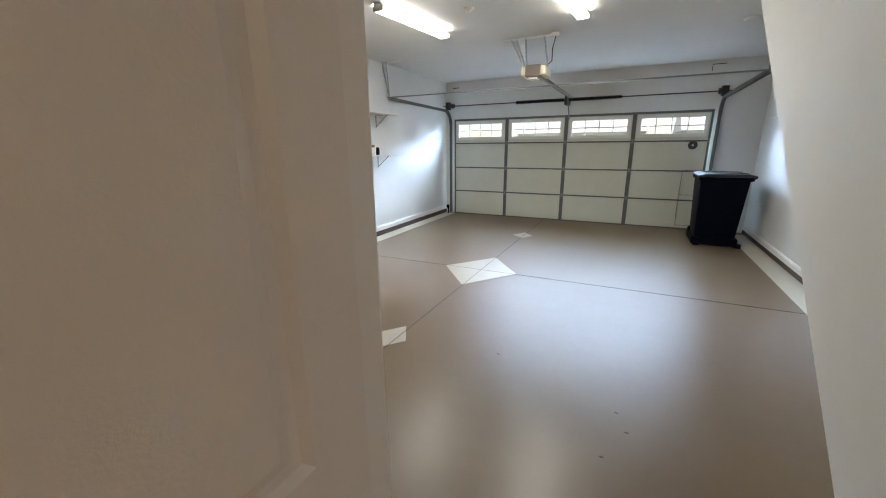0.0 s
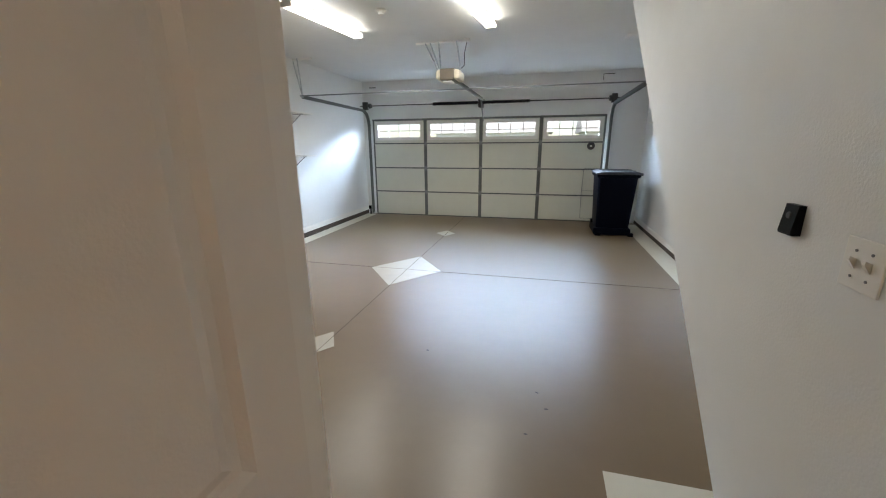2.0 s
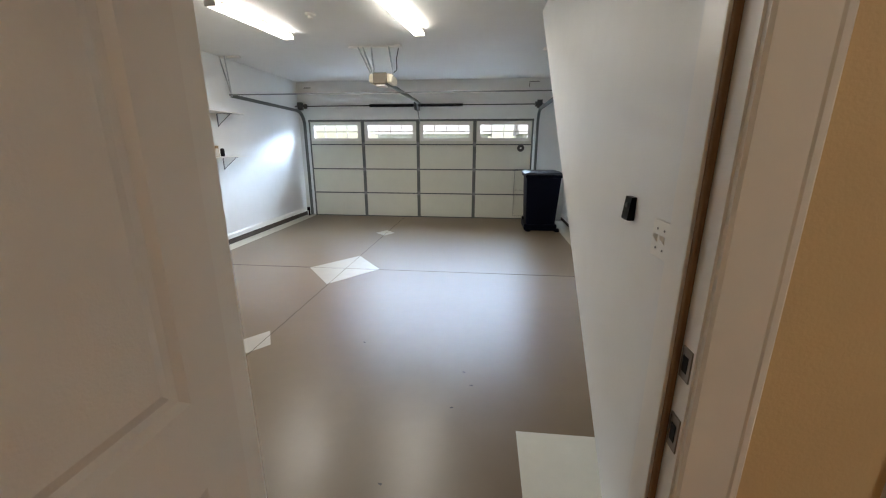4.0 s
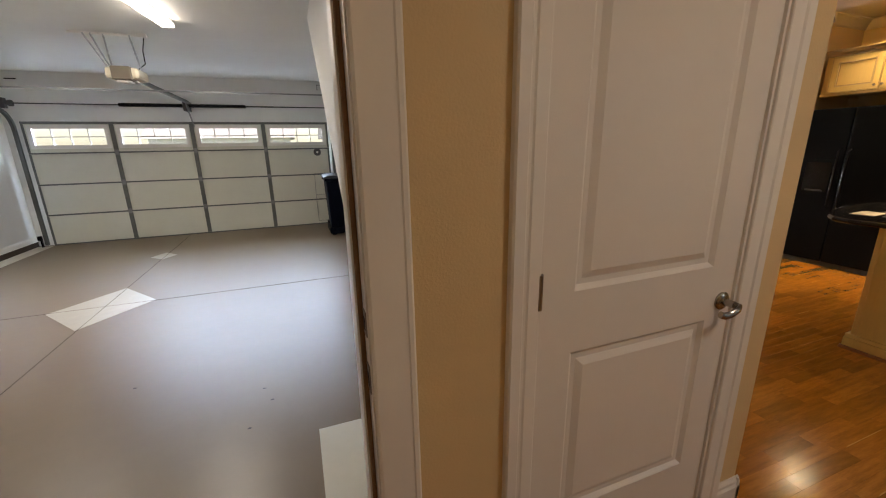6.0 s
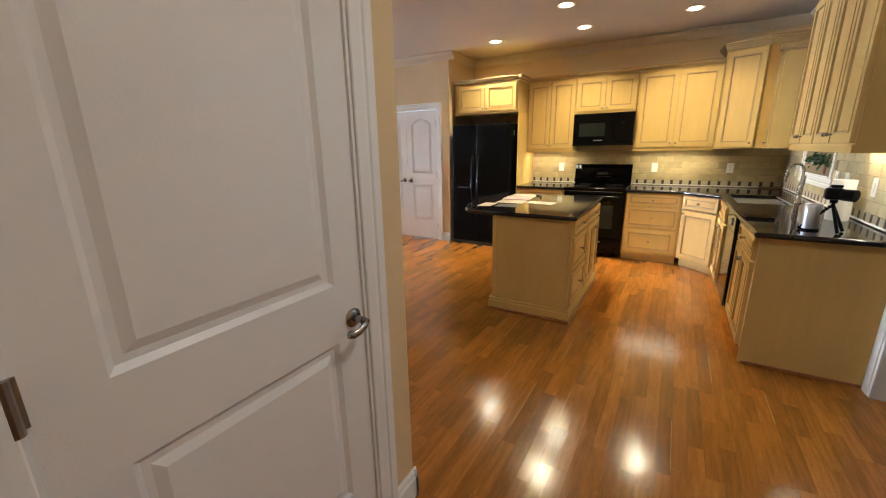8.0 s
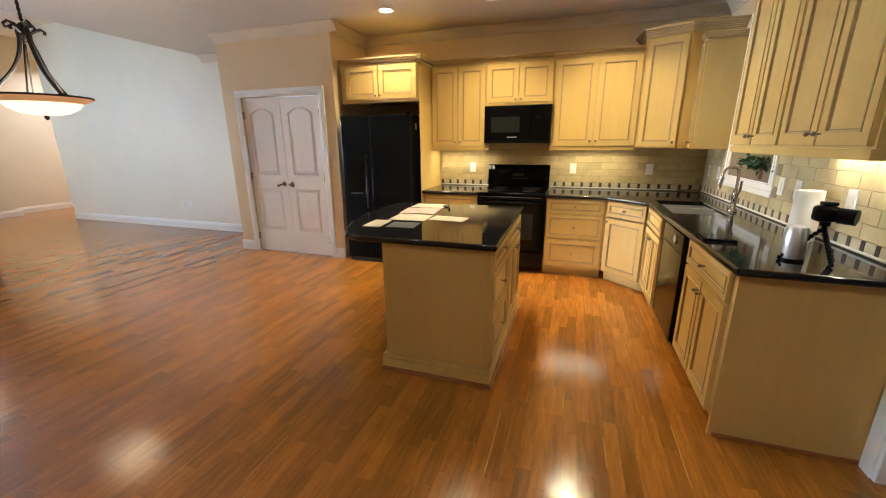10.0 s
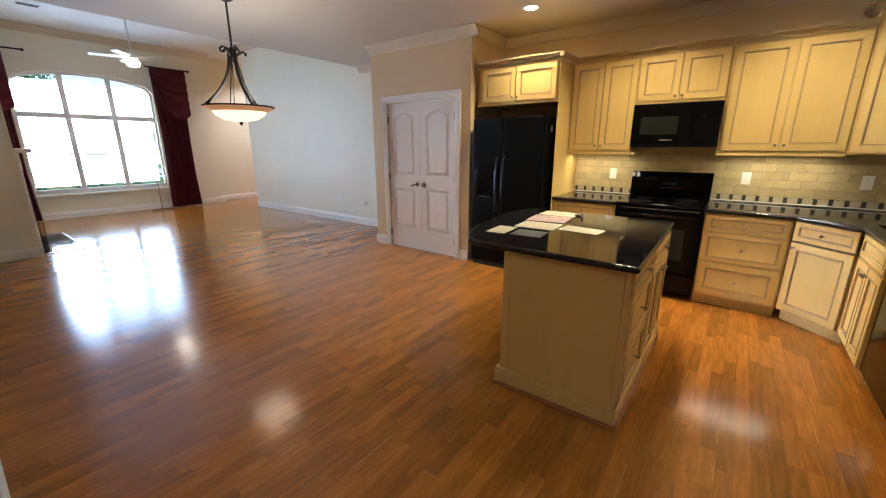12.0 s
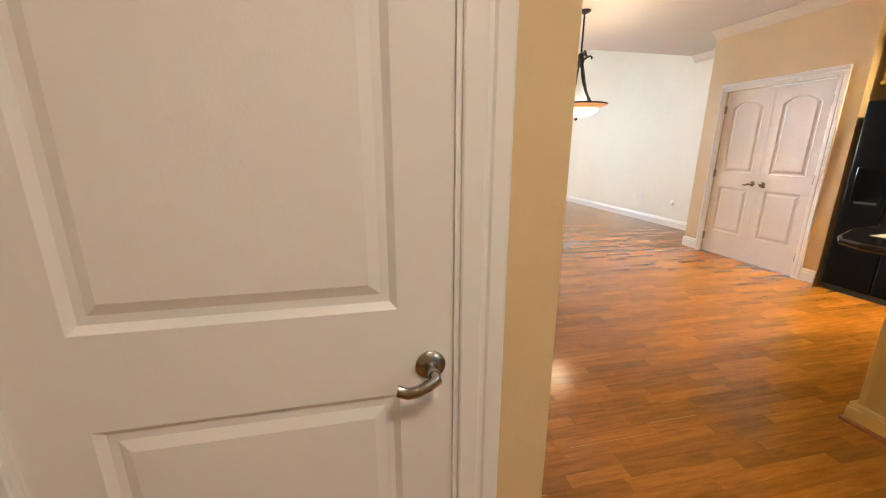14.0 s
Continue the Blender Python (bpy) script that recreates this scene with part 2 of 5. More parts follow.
def wall(bm, axis, p0, p1, u0, u1, z0, z1, holes=()):
    """A wall square to an axis, with thickness p0..p1, running u0..u1, with holes (ua, ub, za, zb)."""
    us = sorted({u0, u1, *[h[0] for h in holes], *[h[1] for h in holes]})
    zs = sorted({z0, z1, *[h[2] for h in holes], *[h[3] for h in holes]})
    solid = {}
    for i in range(len(us) - 1):
        for j in range(len(zs) - 1):
            cu, cz = (us[i] + us[i + 1]) / 2, (zs[j] + zs[j + 1]) / 2
            solid[i, j] = not any(h[0] < cu < h[1] and h[2] < cz < h[3] for h in holes)
    cache = {}

    def v(p, u, z):
        k = (p, u, z)
        if k not in cache:
            cache[k] = bm.verts.new((p, u, z) if axis == "x" else (u, p, z))
        return cache[k]
    fs = []
    for (i, j), ok in solid.items():
        if not ok:
            continue
        a, b, c, d = us[i], us[i + 1], zs[j], zs[j + 1]
        fs.append(bm.faces.new((v(p0, a, c), v(p0, b, c), v(p0, b, d), v(p0, a, d))))
        fs.append(bm.faces.new((v(p1, a, c), v(p1, a, d), v(p1, b, d), v(p1, b, c))))
        for di, dj, q in ((-1, 0, ((a, c), (a, d))), (1, 0, ((b, c), (b, d))), (0, -1, ((a, c), (b, c))), (0, 1, ((a, d), (b, d)))):
            if not solid.get((i + di, j + dj), False):
                (ua, za), (ub, zb) = q
                fs.append(bm.faces.new((v(p0, ua, za), v(p0, ub, zb), v(p1, ub, zb), v(p1, ua, za))))
    bmesh.ops.recalc_face_normals(bm, faces=fs)
    return bm


# ---- the structure ----
GF = -0.147   # garage floor
GC = 2.79     # garage ceiling
KC = 2.8      # kitchen ceiling
LC = 3.7      # living room ceiling
GX0, GX1, GY0, GY1 = -0.33, 5.62, 0.17, 8.12

# garage
struct("garage_floor", box(B(), GX0 - 0.2, 0.17, GF - 0.15, 5.579, 8.4, GF), "concrete", "taupe coated concrete garage floor with soft sheen")
struct("garage_ceiling", box(B(), GX0 - 0.15, 0.17, GC, 5.579, 8.35, GC + 0.12), "gwall")
struct("garage_wall_west", wall(B(), "x", GX0 - 0.15, GX0, 0.17, 8.35, GF, GC), "gwall")
struct("garage_wall_east", wall(B(), "x", 5.572, 5.579, 0.85, 8.119, GF, GC), "gwall")
# unseen walls, added to close the shell against leaking sun
struct("garage_wall_south", wall(B(), "y", 0.05, 0.168, -0.5, 1.399, GF, GC + 0.1), "gwall")
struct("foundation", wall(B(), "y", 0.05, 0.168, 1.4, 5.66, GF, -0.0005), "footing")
struct("stair_wall_south", wall(B(), "y", 0.05, 0.168, 4.44, 5.66, KC + 0.121, 5.6), "wall")
struct("garage_wall_north", wall(B(), "y", 8.12, 8.35, GX0, 5.579, GF, GC, [(-0.09, 4.85, GF, 1.99)]), "gwall")
# the stair's side and underside, standing out into the garage
bm = B()
prism(bm, [(0.17, GF), (0.68, GF), (4.02, 2.789), (0.17, 2.789)], "x", 4.41, 4.44)
struct("stair_side_wall", bm, "gwall")
bm = B()
prism(bm, [(0.68, GF), (0.64, GF + 0.004), (3.95, 2.789), (3.99, 2.789)], "x", 4.441, 5.571)
struct("stair_soffit", bm, "gwall")
# hall
struct("hall_wall_north", wall(B(), "y", 0.05, 0.168, 1.5, 5.66, 0, KC, [(3.29, 4.245, 0, 2.06), (4.655, 5.455, 0, 2.06)]), "wall")
struct("hall_wall_west", wall(B(), "x", 1.4, 1.5, -3.0, 0.17, 0, KC), "wall")
struct("hall_wall_south", wall(B(), "y", -2.06, -1.92, 1.5, 6.0, 0, KC), "wall")
struct("stair_wall_east", wall(B(), "x", 5.58, 5.66, 0.169, 10.95, GF, 5.6), "wall")
struct("stair_wall_west", prism(B(), [(0.169, 0), (0.845, 0.0), (5.2, 3.92), (5.2, 5.6), (0.169, 5.6)], "x", 4.445, 4.48), "wall")
struct("stair_wall_end", wall(B(), "y", 5.2, 5.3, 4.44, 5.579, 3.0, 5.6), "wall")
struct("stair_ceiling", box(B(), 4.4, 0.17, 5.6, 5.7, 5.3, 5.7), "ceil")
struct("kitchen_wall_south", wall(B(), "y", -2.06, -1.91, 7.54, 10.8, 0, KC, [(9.115, 9.945, 1.15, 2.45)]), "wall")
struct("kitchen_wall_east", wall(B(), "x", 10.66, 10.8, -1.91, 2.25, 0, KC), "wall")
struct("pantry_wall_south", wall(B(), "y", 2.25, 2.35, 9.96, 10.8, 0, KC), "wall")
struct("pantry_wall_west", wall(B(), "x", 9.86, 9.96, 2.25, 3.95, 0, KC, [(2.46, 3.67, 0, 2.05)]), "wall")
struct("pantry_wall_north", wall(B(), "y", 3.85, 3.95, 9.961, 10.7, 0, KC), "living")
struct("living_wall_east", wall(B(), "x", 10.7, 10.82, 3.95, 9.2, 0, LC), "living")
bm = wall(B(), "y", 10.75, 10.95, 5.661, 10.5, 0, 2.66, [(6.99, 9.31, 0.5, 2.66)])
arc = [(6.99 + 2.32 * k / 20, 2.66 + 0.29 * math.sqrt(max(0, 1 - ((k - 10) / 10) ** 2)) ** 1.0) for k in range(21)]
prism(bm, [(5.661, 2.66), (6.99, 2.66)] + arc[1:-1] + [(9.31, 2.66), (10.5, 2.66), (10.5, LC), (5.661, LC)], "y", 10.75, 10.95)
struct("living_wall_north", bm, "living")
struct("alcove_wall_north", wall(B(), "y", 11.1, 11.2, 10.45, 13, 0, LC), "living")
struct("alcove_wall_side", wall(B(), "x", 10.4, 10.499, 10.951, 11.1, 0, LC), "living")
struct("alcove_wall_east", wall(B(), "x", 12.9, 13.0, 9.1, 11.1, 0, LC), "wall")
struct("alcove_wall_south", wall(B(), "y", 9.1, 9.2, 10.82, 13, 0, LC), "wall")
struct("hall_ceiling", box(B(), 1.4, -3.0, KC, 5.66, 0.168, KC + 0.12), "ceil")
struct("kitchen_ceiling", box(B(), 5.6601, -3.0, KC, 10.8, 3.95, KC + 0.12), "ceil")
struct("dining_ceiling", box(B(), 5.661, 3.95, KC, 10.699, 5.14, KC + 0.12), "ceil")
struct("room_beam", box(B(), 5.661, 5.0, KC + 0.121, 10.699, 5.14, LC), "living")
struct("living_ceiling", box(B(), 5.6, 5.0, LC, 13, 11.2, LC + 0.1), "gwall")
struct("side_room_wall_south", wall(B(), "y", -6.1, -6.0, 1.5, 10.8, 0, KC), "slate")
struct("side_room_ceiling", box(B(), 1.4, -6.1, KC, 10.9, -3.0, KC + 0.1), "ceil")
struct("side_room_wall_east", wall(B(), "x", 10.8, 10.9, -6.1, -1.9, 0, KC), "slate")
struct("side_room_wall_west", wall(B(), "x", 1.4, 1.5, -6.1, -3.0, 0, KC), "wall")
struct("subfloor", box(B(), 1.4, -6.1, -0.2, 13, 0.16, -0.012), "grout")
struct("subfloor_living", box(B(), 5.62, 0.161, -0.2, 13, 11.3, -0.012), "grout")
struct("carpet_floor", box(B(), 1.5, -6.0, -0.012, 10.8, -2.0, 0.006), "greycloth", "grey carpet of the side room")


# ---- shared fittings ----
def knob(parent, x, y, z, dx=0, dy=-1, name="knob", r=0.012):
    bm = B()
    rod(bm, (x, y, z), (x + dx * 0.018, y + dy * 0.018, z), 0.005, 8)
    bmesh.ops.create_uvsphere(bm, u_segments=10, v_segments=7, radius=r, matrix=Matrix.Translation((x + dx * 0.026, y + dy * 0.026, z)))
    return local(name, bm, "knob_metal", parent, "antique nickel knob", smooth=True)


XF = [Matrix.Identity(4)]   # a shift for fronts that are set into a larger unit


def local(name, bm, material, parent, label="", smooth=False):
    bm.transform(XF[0])
    me = bpy.data.meshes.new(name)
    bm.to_mesh(me)
    bm.free()
    me.materials.append(M[material] if isinstance(material, str) else material)
    ob = new(name, me)
    ob.parent = parent
    if smooth:
        me.shade_smooth()
        me.set_sharp_from_angle(angle=radians(40))
    return tagged(ob, label)


def panel_front(parent, name, x0, x1, z0, z1, fr=0.05, knobs=()):
    """A framed cupboard door or drawer front on the local plane y = 0, with its moulding and glaze."""
    g = 0.003
    x0, x1, z0, z1 = x0 + g, x1 - g, z0 + g, z1 - g
    bm = box(B(), x0 + 0.001, -0.0125, z0 + 0.001, x1 - 0.001, 0, z1 - 0.001)
    face = wall(B(), "y", -0.021, -0.012, x0, x1, z0, z1, [(x0 + fr, x1 - fr, z0 + fr, z1 - fr)])
    rim = [e for e in face.edges if all(v.co.y < -0.02 for v in e.verts) and e.calc_face_angle(0) > 1]
    bmesh.ops.bevel(face, geom=rim, offset=0.002, segments=2, affect="EDGES")
    d = local(name, bm, "maple", parent)
    local("frame", face, "maple", d)
    a, b, c, e, w = x0 + fr, x1 - fr, z0 + fr, z1 - fr, 0.009
    local("moulding", wall(B(), "y", -0.0245, -0.0127, a, b, c, e, [(a + w, b - w, c + w, e - w)]), "glazed", d, "brown-glazed bead moulding")
    a, b, c, e = a + w + 0.001, b - w - 0.001, c + w + 0.001, e - w - 0.001
    w = 0.006
    local("glaze_line", wall(B(), "y", -0.0138, -0.0126, a, b, c, e, [(a + w, b - w, c + w, e - w)]), "glaze", d)
    local("edge_glaze", wall(B(), "y", -0.0224, -0.0212, x0 + 0.002, x1 - 0.002, z0 + 0.002, z1 - 0.002, [(x0 + 0.0042, x1 - 0.0042, z0 + 0.0042, z1 - 0.0042)]), "glaze", d, "brown glaze along the edge")
    for kx, kz in knobs:
        knob(d, kx, -0.021, kz)
    return d


M["glazed"] = mat("glazed_bead", (0.5, 0.35, 0.14), 0.4, var=0.12, scale=12)


def cabinet(name, label, loc, rz, w, d, z0, z1, fronts, kick=0.0, crown=0.0, rail=0.0, group="", top=None):
    """A cabinet unit, its front on the local plane y = 0 facing -y. fronts: (kind, x0, x1, z0, z1, knobs)."""
    c = thing(name, loc, label, "kitchen cabinet", group, rz)
    bm = box(B(), 0, 0.001, z0 + kick, w, d, z1 if top is None else top)
    local("body", bm, "maple", c)
    if kick:
        local("toe_kick", box(B(), 0.0, 0.06, 0.0, w, d, kick), "maple", c)
    if rail:
        bm = box(B(), -0.004, -0.012, z0 - rail, w + 0.004, 0.02, z0, 0.004)
        box(bm, 0, 0.02, z0 - rail, 0.02, d, z0)
        box(bm, w - 0.02, 0.02, z0 - rail, w, d, z0)
        local("light_rail", bm, "maple", c)
    if crown:
        bm = B()
        prof = [(0.0, 0.0), (-0.008, 0.0), (-0.012, 0.018), (-0.03, 0.03), (-0.042, 0.05), (-0.055, crown - 0.012), (-0.055, crown), (0.0, crown)]
        prism(bm, [(p[0], z1 + p[1]) for p in prof], "x", -0.0, w)
        local("crown", bm, "glazed_maple2", c)
    for kind, x0, x1, a, b, ks in fronts:
        panel_front(c, kind, x0, x1, a, b, 0.055 if b - a > 0.3 else 0.035, ks)
    return c


M["glazed_maple2"] = mat("glazed_maple_crown", (0.46, 0.33, 0.14), 0.4, var=0.1, scale=5, stretch=(1, 1, 6))


def arch_leaf(parent, x0, w, h, z0=0.008, t=0.035, up0=1.07, arch=True, name="leaf", mid=(0.31, 0.885), st=0.115, label=""):
    """A two-panel door leaf; its face is the local plane y = 0, its body goes to y = t."""
    x1 = x0 + w
    e = 0.012
    a, b = x0 + st, x1 - st
    top, rise = h - 0.2 if arch else h - 0.13, 0.075 if arch else 0
    bm = box(B(), x0, e, z0, x1, t, h)
    box(bm, x0, 0, z0, a, e, h)
    box(bm, b, 0, z0, x1, e, h)
    box(bm, a, 0, z0, b, e, mid[0])
    box(bm, a, 0, mid[1], b, e, up0)
    n = 12
    curve = [(a + (b - a) * k / n, top + rise * math.sin(math.pi * k / n) ** 0.8) for k in range(n + 1)] if arch else [(a, top), (b, top)]
    prism(bm, curve + [(b, h), (a, h)], "y", 0, e)

    def field(outline, inset):
        cx, cz = sum(p[0] for p in outline) / len(outline), sum(p[1] for p in outline) / len(outline)
        hw, hz = max(abs(p[0] - cx) for p in outline), max(abs(p[1] - cz) for p in outline)
        def ring(k, y):
            return [bm.verts.new((cx + (p[0] - cx) * (1 - k / hw), y, cz + (p[1] - cz) * (1 - k / hz))) for p in outline]
        rs = [ring(0.0, 0.0001), ring(0.014, e - 0.001), ring(0.03, e - 0.001), ring(0.03 + inset, 0.002)]
        m = len(outline)
        fs = []
        for r, s in zip(rs, rs[1:]):
            for k in range(m):
                fs.append(bm.faces.new((r[k], r[(k + 1) % m], s[(k + 1) % m], s[k])))
        fs.append(bm.faces.new(rs[-1]))
        bmesh.ops.recalc_face_normals(bm, faces=fs)
        bm.normal_update()
        if fs[-1].normal.y > 0:
            bmesh.ops.reverse_faces(bm, faces=fs)
    field([(a, mid[0]), (b, mid[0]), (b, mid[1]), (a, mid[1])], 0.022)
    field([(a, up0), (b, up0)] + curve[::-1], 0.022)
    return local(name, bm, "door", parent, label)


def lever(parent, x, z, s=-1):
    """A lever handle on the local face y = 0, its arm going to side s."""
    bm = lathe(B(), [(0.0, 0), (0.03, 0.0), (0.031, -0.006), (0.024, -0.012), (0.012, -0.014), (0.012, -0.045), (0.0, -0.046)], x, 0, z, 20, "y")
    h = local("door_handle", bm, "nickel", parent, "brushed nickel lever handle", smooth=True)
    bm = B()
    tube(bm, [(x, -0.04, z), (x - s * 0.004, -0.056, z - 0.002), (x + s * 0.014, -0.064, z - 0.005), (x + s * 0.034, -0.062, z - 0.014), (x + s * 0.054, -0.056, z - 0.019), (x + s * 0.072, -0.052, z - 0.014)], 0.0095, 10)
    for v in bm.verts:
        v.co.z = z + (v.co.z - z) * 1.25
    local("lever", bm, "nickel", h, smooth=True)


def hinge(parent, x, y, z, h=0.09, axis="y"):
    bm = box(B(), x - 0.017, y - 0.002, z - h / 2, x + 0.014, y + 0.002, z + h / 2, 0.001)
    rod(bm, (x - 0.003, y - 0.011, z - h / 2 - 0.003), (x - 0.003, y - 0.011, z + h / 2 + 0.003), 0.0095, 10)
    return local("hinge", bm, "hinge_metal", parent, "satin nickel butt hinge")


def casing(name, axis, face, s, u0, u1, ztop, w=0.09, z0=0.0, sill=False, flat=False):
    """Moulded casing round an opening u0..u1 on a wall face; s is the side it stands out to."""
    c = tagged(new(name), kind="structure", label="white painted moulded casing")
    prof = [(0, 0), (0, 0.011), (0.04, 0.014), (0.42, 0.0175), (0.48, 0.0145), (0.56, 0.0145), (0.62, 0.0195), (0.94, 0.0215), (1, 0.017), (1, 0)]
    if flat:
        prof = [(0, 0), (0, 0.013), (0.06, 0.0165), (0.82, 0.0185), (0.86, 0.021), (0.95, 0.021), (1, 0.017), (1, 0)]
    for edge, sg in ((u0, -1), (u1, 1)):
        pts = [((face + s * d, edge + sg * w * i) if axis == "x" else (edge + sg * w * i, face + s * d)) for i, d in prof]
        part("casing_side", prism(B(), pts, "z", z0, ztop), "white", c)
    for edge, sg in ((ztop, 1),) + (((z0, -1),) if sill else ()):
        pts = [(face + s * d, edge + sg * w * i) for i, d in prof]
        part("casing_head", prism(B(), pts, "y" if axis == "x" else "x", u0 - w, u1 + w), "white", c)
    return c


def baseboard(name, axis, face, s, u0, u1, z=0.0, h=0.135):
    bm = B()
    prof = [(0, 0), (0.016, 0), (0.016, h * 0.7), (0.011, h * 0.78), (0.011, h * 0.88), (0.004, h), (0, h)]
    prism(bm, [(face + s * p[0], z + p[1]) for p in prof], "y" if axis == "x" else "x", u0, u1)
    bm.normal_update()
    return struct(name, bm, "white", "white painted baseboard")


def crown(name, axis, face, s, u0, u1, z, d=0.1, material="cream_trim"):
    prof = [(0, -d), (0.012, -d), (0.02, -d * 0.8), (0.05, -d * 0.45), (0.08, -d * 0.18), (0.1, -0.012), (0.1, 0), (0, 0)]
    bm = prism(B(), [(face + s * p[0], z - 0.001 + p[1]) for p in prof], "y" if axis == "x" else "x", u0, u1)
    return struct(name, bm, material, "cream painted crown moulding")


# ---- trim of the house ----
casing("door_casing_garage", "y", 0.05, -1, 3.3, 4.2315, 2.04, 0.1, flat=True)
casing("door_casing_stairs", "y", 0.05, -1, 4.665, 5.447, 2.04, 0.09)
casing("door_casing_pantry", "x", 9.86, -1, 2.475, 3.655, 2.05, 0.085)
for nm, a, b, c in (("garage", 3.29, 4.245, 0.168), ("stairs", 4.655, 5.455, 0.168)):
    J = tagged(new("door_jamb_" + nm), kind="structure", label="white painted door jamb")
    part("jamb_side", box(B(), a, 0.046, 0, a + 0.018, c + 0.004, 2.06), "white", J)
    part("jamb_side", box(B(), b - 0.018, 0.046, 0, b, c + 0.004, 2.06), "white", J)
    part("jamb_head", box(B(), a + 0.018, 0.046, 2.042, b - 0.018, c + 0.004, 2.06), "white", J)
    part("door_stop", box(B(), a + 0.0185, 0.1, 0, a + (0.04 if nm == "garage" else 0.03), c + 0.0035, 2.042, 0.002), "white", J)
    part("door_stop", box(B(), b - 0.034, 0.1, 0, b - 0.018, 0.1715, 2.042, 0.002), "white", J)
struct("weather_strip", box(B(), 4.2155, 0.087, 0.012, 4.2265, 0.0995, 2.04, 0.003), "foam", "brown foam weather strip along the door stop")
# black strip that paints in the shade between leaf and jamb
struct("weather_strip", box(B(), 3.3085, 0.0965, 0.012, 3.326, 0.0995, 2.04), "black", "black strip drawn for the shaded gap on the hinge side")
for z, h in ((1.078, 0.06), (0.938, 0.07)):
    struct("strike_plate", box(B(), 4.2245, 0.052, z - h / 2, 4.2275, 0.084, z + h / 2, 0.001), "hinge_metal", "worn nickel strike plate in the jamb")
    # flat black patch painted on for the shade inside the latch hole
    struct("strike_hole", box(B(), 4.2235, 0.06, z - h / 4, 4.2243, 0.076, z + h / 4), "black")
struct("door_threshold", box(B(), 3.335, 0.02, 0.0, 4.225, 0.2, 0.012, 0.003), "nickel", "metal door threshold")
baseboard("baseboard_hall_a", "y", 0.05, -1, 4.331, 4.574)
baseboard("baseboard_hall_b", "y", 0.05, -1, 5.538, 5.676)
baseboard("baseboard_hall_c", "x", 5.66, 1, 0.034, 7.07)
baseboard("baseboard_pantry_a", "x", 9.86, -1, 2.25, 2.389)
baseboard("baseboard_pantry_b", "x", 9.86, -1, 3.741, 3.95)
baseboard("baseboard_pantry_c", "y", 3.95, 1, 9.844, 10.7)
baseboard("baseboard_living_e", "x", 10.7, -1, 3.966, 9.2)
baseboard("baseboard_living_n", "y", 10.75, -1, 6.0, 10.6)
baseboard("baseboard_alcove", "y", 11.1, -1, 10.6, 12.9)
crown("crown_kitchen_e", "x", 10.66, -1, -1.91, 2.25, KC)
crown("crown_kitchen_s", "y", -1.91, 1, 7.54, 10.66, KC)
crown("crown_alcove", "y", 2.25, -1, 9.86, 10.66, KC)
crown("crown_pantry", "x", 9.86, -1, 2.15, 3.95, KC)
crown("crown_stairs", "x", 5.66, 1, 0.05, 5.1, KC)
crown("crown_living_n", "y", 10.75, -1, 5.9, 10.6, LC, 0.14)
crown("crown_living_e", "x", 10.7, -1, 5.141, 9.2, LC, 0.14)
crown("crown_dining_e", "x", 10.699, -1, 3.951, 5.139, KC)
# the end of the kitchen's south wall: a white cased opening
struct("opening_casing", box(box(B(), 7.52, -2.065, 0.0, 7.545, -1.895, 2.25, 0.003), 7.545, -1.909, 0.0, 7.62, -1.89, 2.25, 0.003), "white", "white painted cased opening")
struct("opening_header", wall(B(), "y", -2.06, -1.92, 6.001, 7.539, 2.25, KC - 0.001), "wall")

# ---- doors ----
d = thing("stair_door", (4.668, 0.056, 0), "white two-panel arched door, closed in the hall wall", "door")
arch_leaf(d, 0.004, 0.77, 2.034)
lever(d, 0.722, 0.945, -1)
for z in (0.22, 1.09, 1.85):
    hinge(d, 0.0, -0.002, z)
d = thing("garage_entry_door", (3.345, -0.774, 0), "white two-panel door standing wide open into the hall", "door", rz=90)
arch_leaf(d, 0.0, 0.869, 2.034, arch=False, st=0.112, up0=0.99, mid=(0.25, 0.8))
for y0, y1, s, hs in ((2.478, 3.063, 1, 2.478), (3.067, 3.652, -1, 3.652)):
    d = thing("pantry_door", (9.874, y1, 0), "white arched two-panel closet door, one of a closed pair", "door", "pair of closet doors", rz=-90)
    w = y1 - y0
    arch_leaf(d, 0, w, 2.034, st=0.1)
    lever(d, 0.06 if s > 0 else w - 0.06, 0.955, 1 if s > 0 else -1)
    for z in (0.22, 1.05, 1.83):
        hinge(d, w if s > 0 else 0.0, -0.002, z)


# ---- kitchen ----
def up(name, label, y1, w, z0, z1, doors, kz, crown_h=0.06, rail=0.04, x=10.33):
    """A wall cabinet on the east wall; y1 is its north end."""
    n = len(doors) - 1
    fr = []
    for k in range(n):
        if n == 1:
            kx = doors[k + 1] - 0.03
        else:
            kx = doors[k + 1] - 0.03 if k % 2 == 0 else doors[k] + 0.03
        fr.append(("cabinet_door", doors[k], doors[k + 1], z0 + 0.004, z1 - 0.008, [(kx, kz)]))
    return cabinet(name, label, (x, y1, 0), -90, w, 10.657 - x, z0, z1, fr, crown=crown_h, rail=rail)


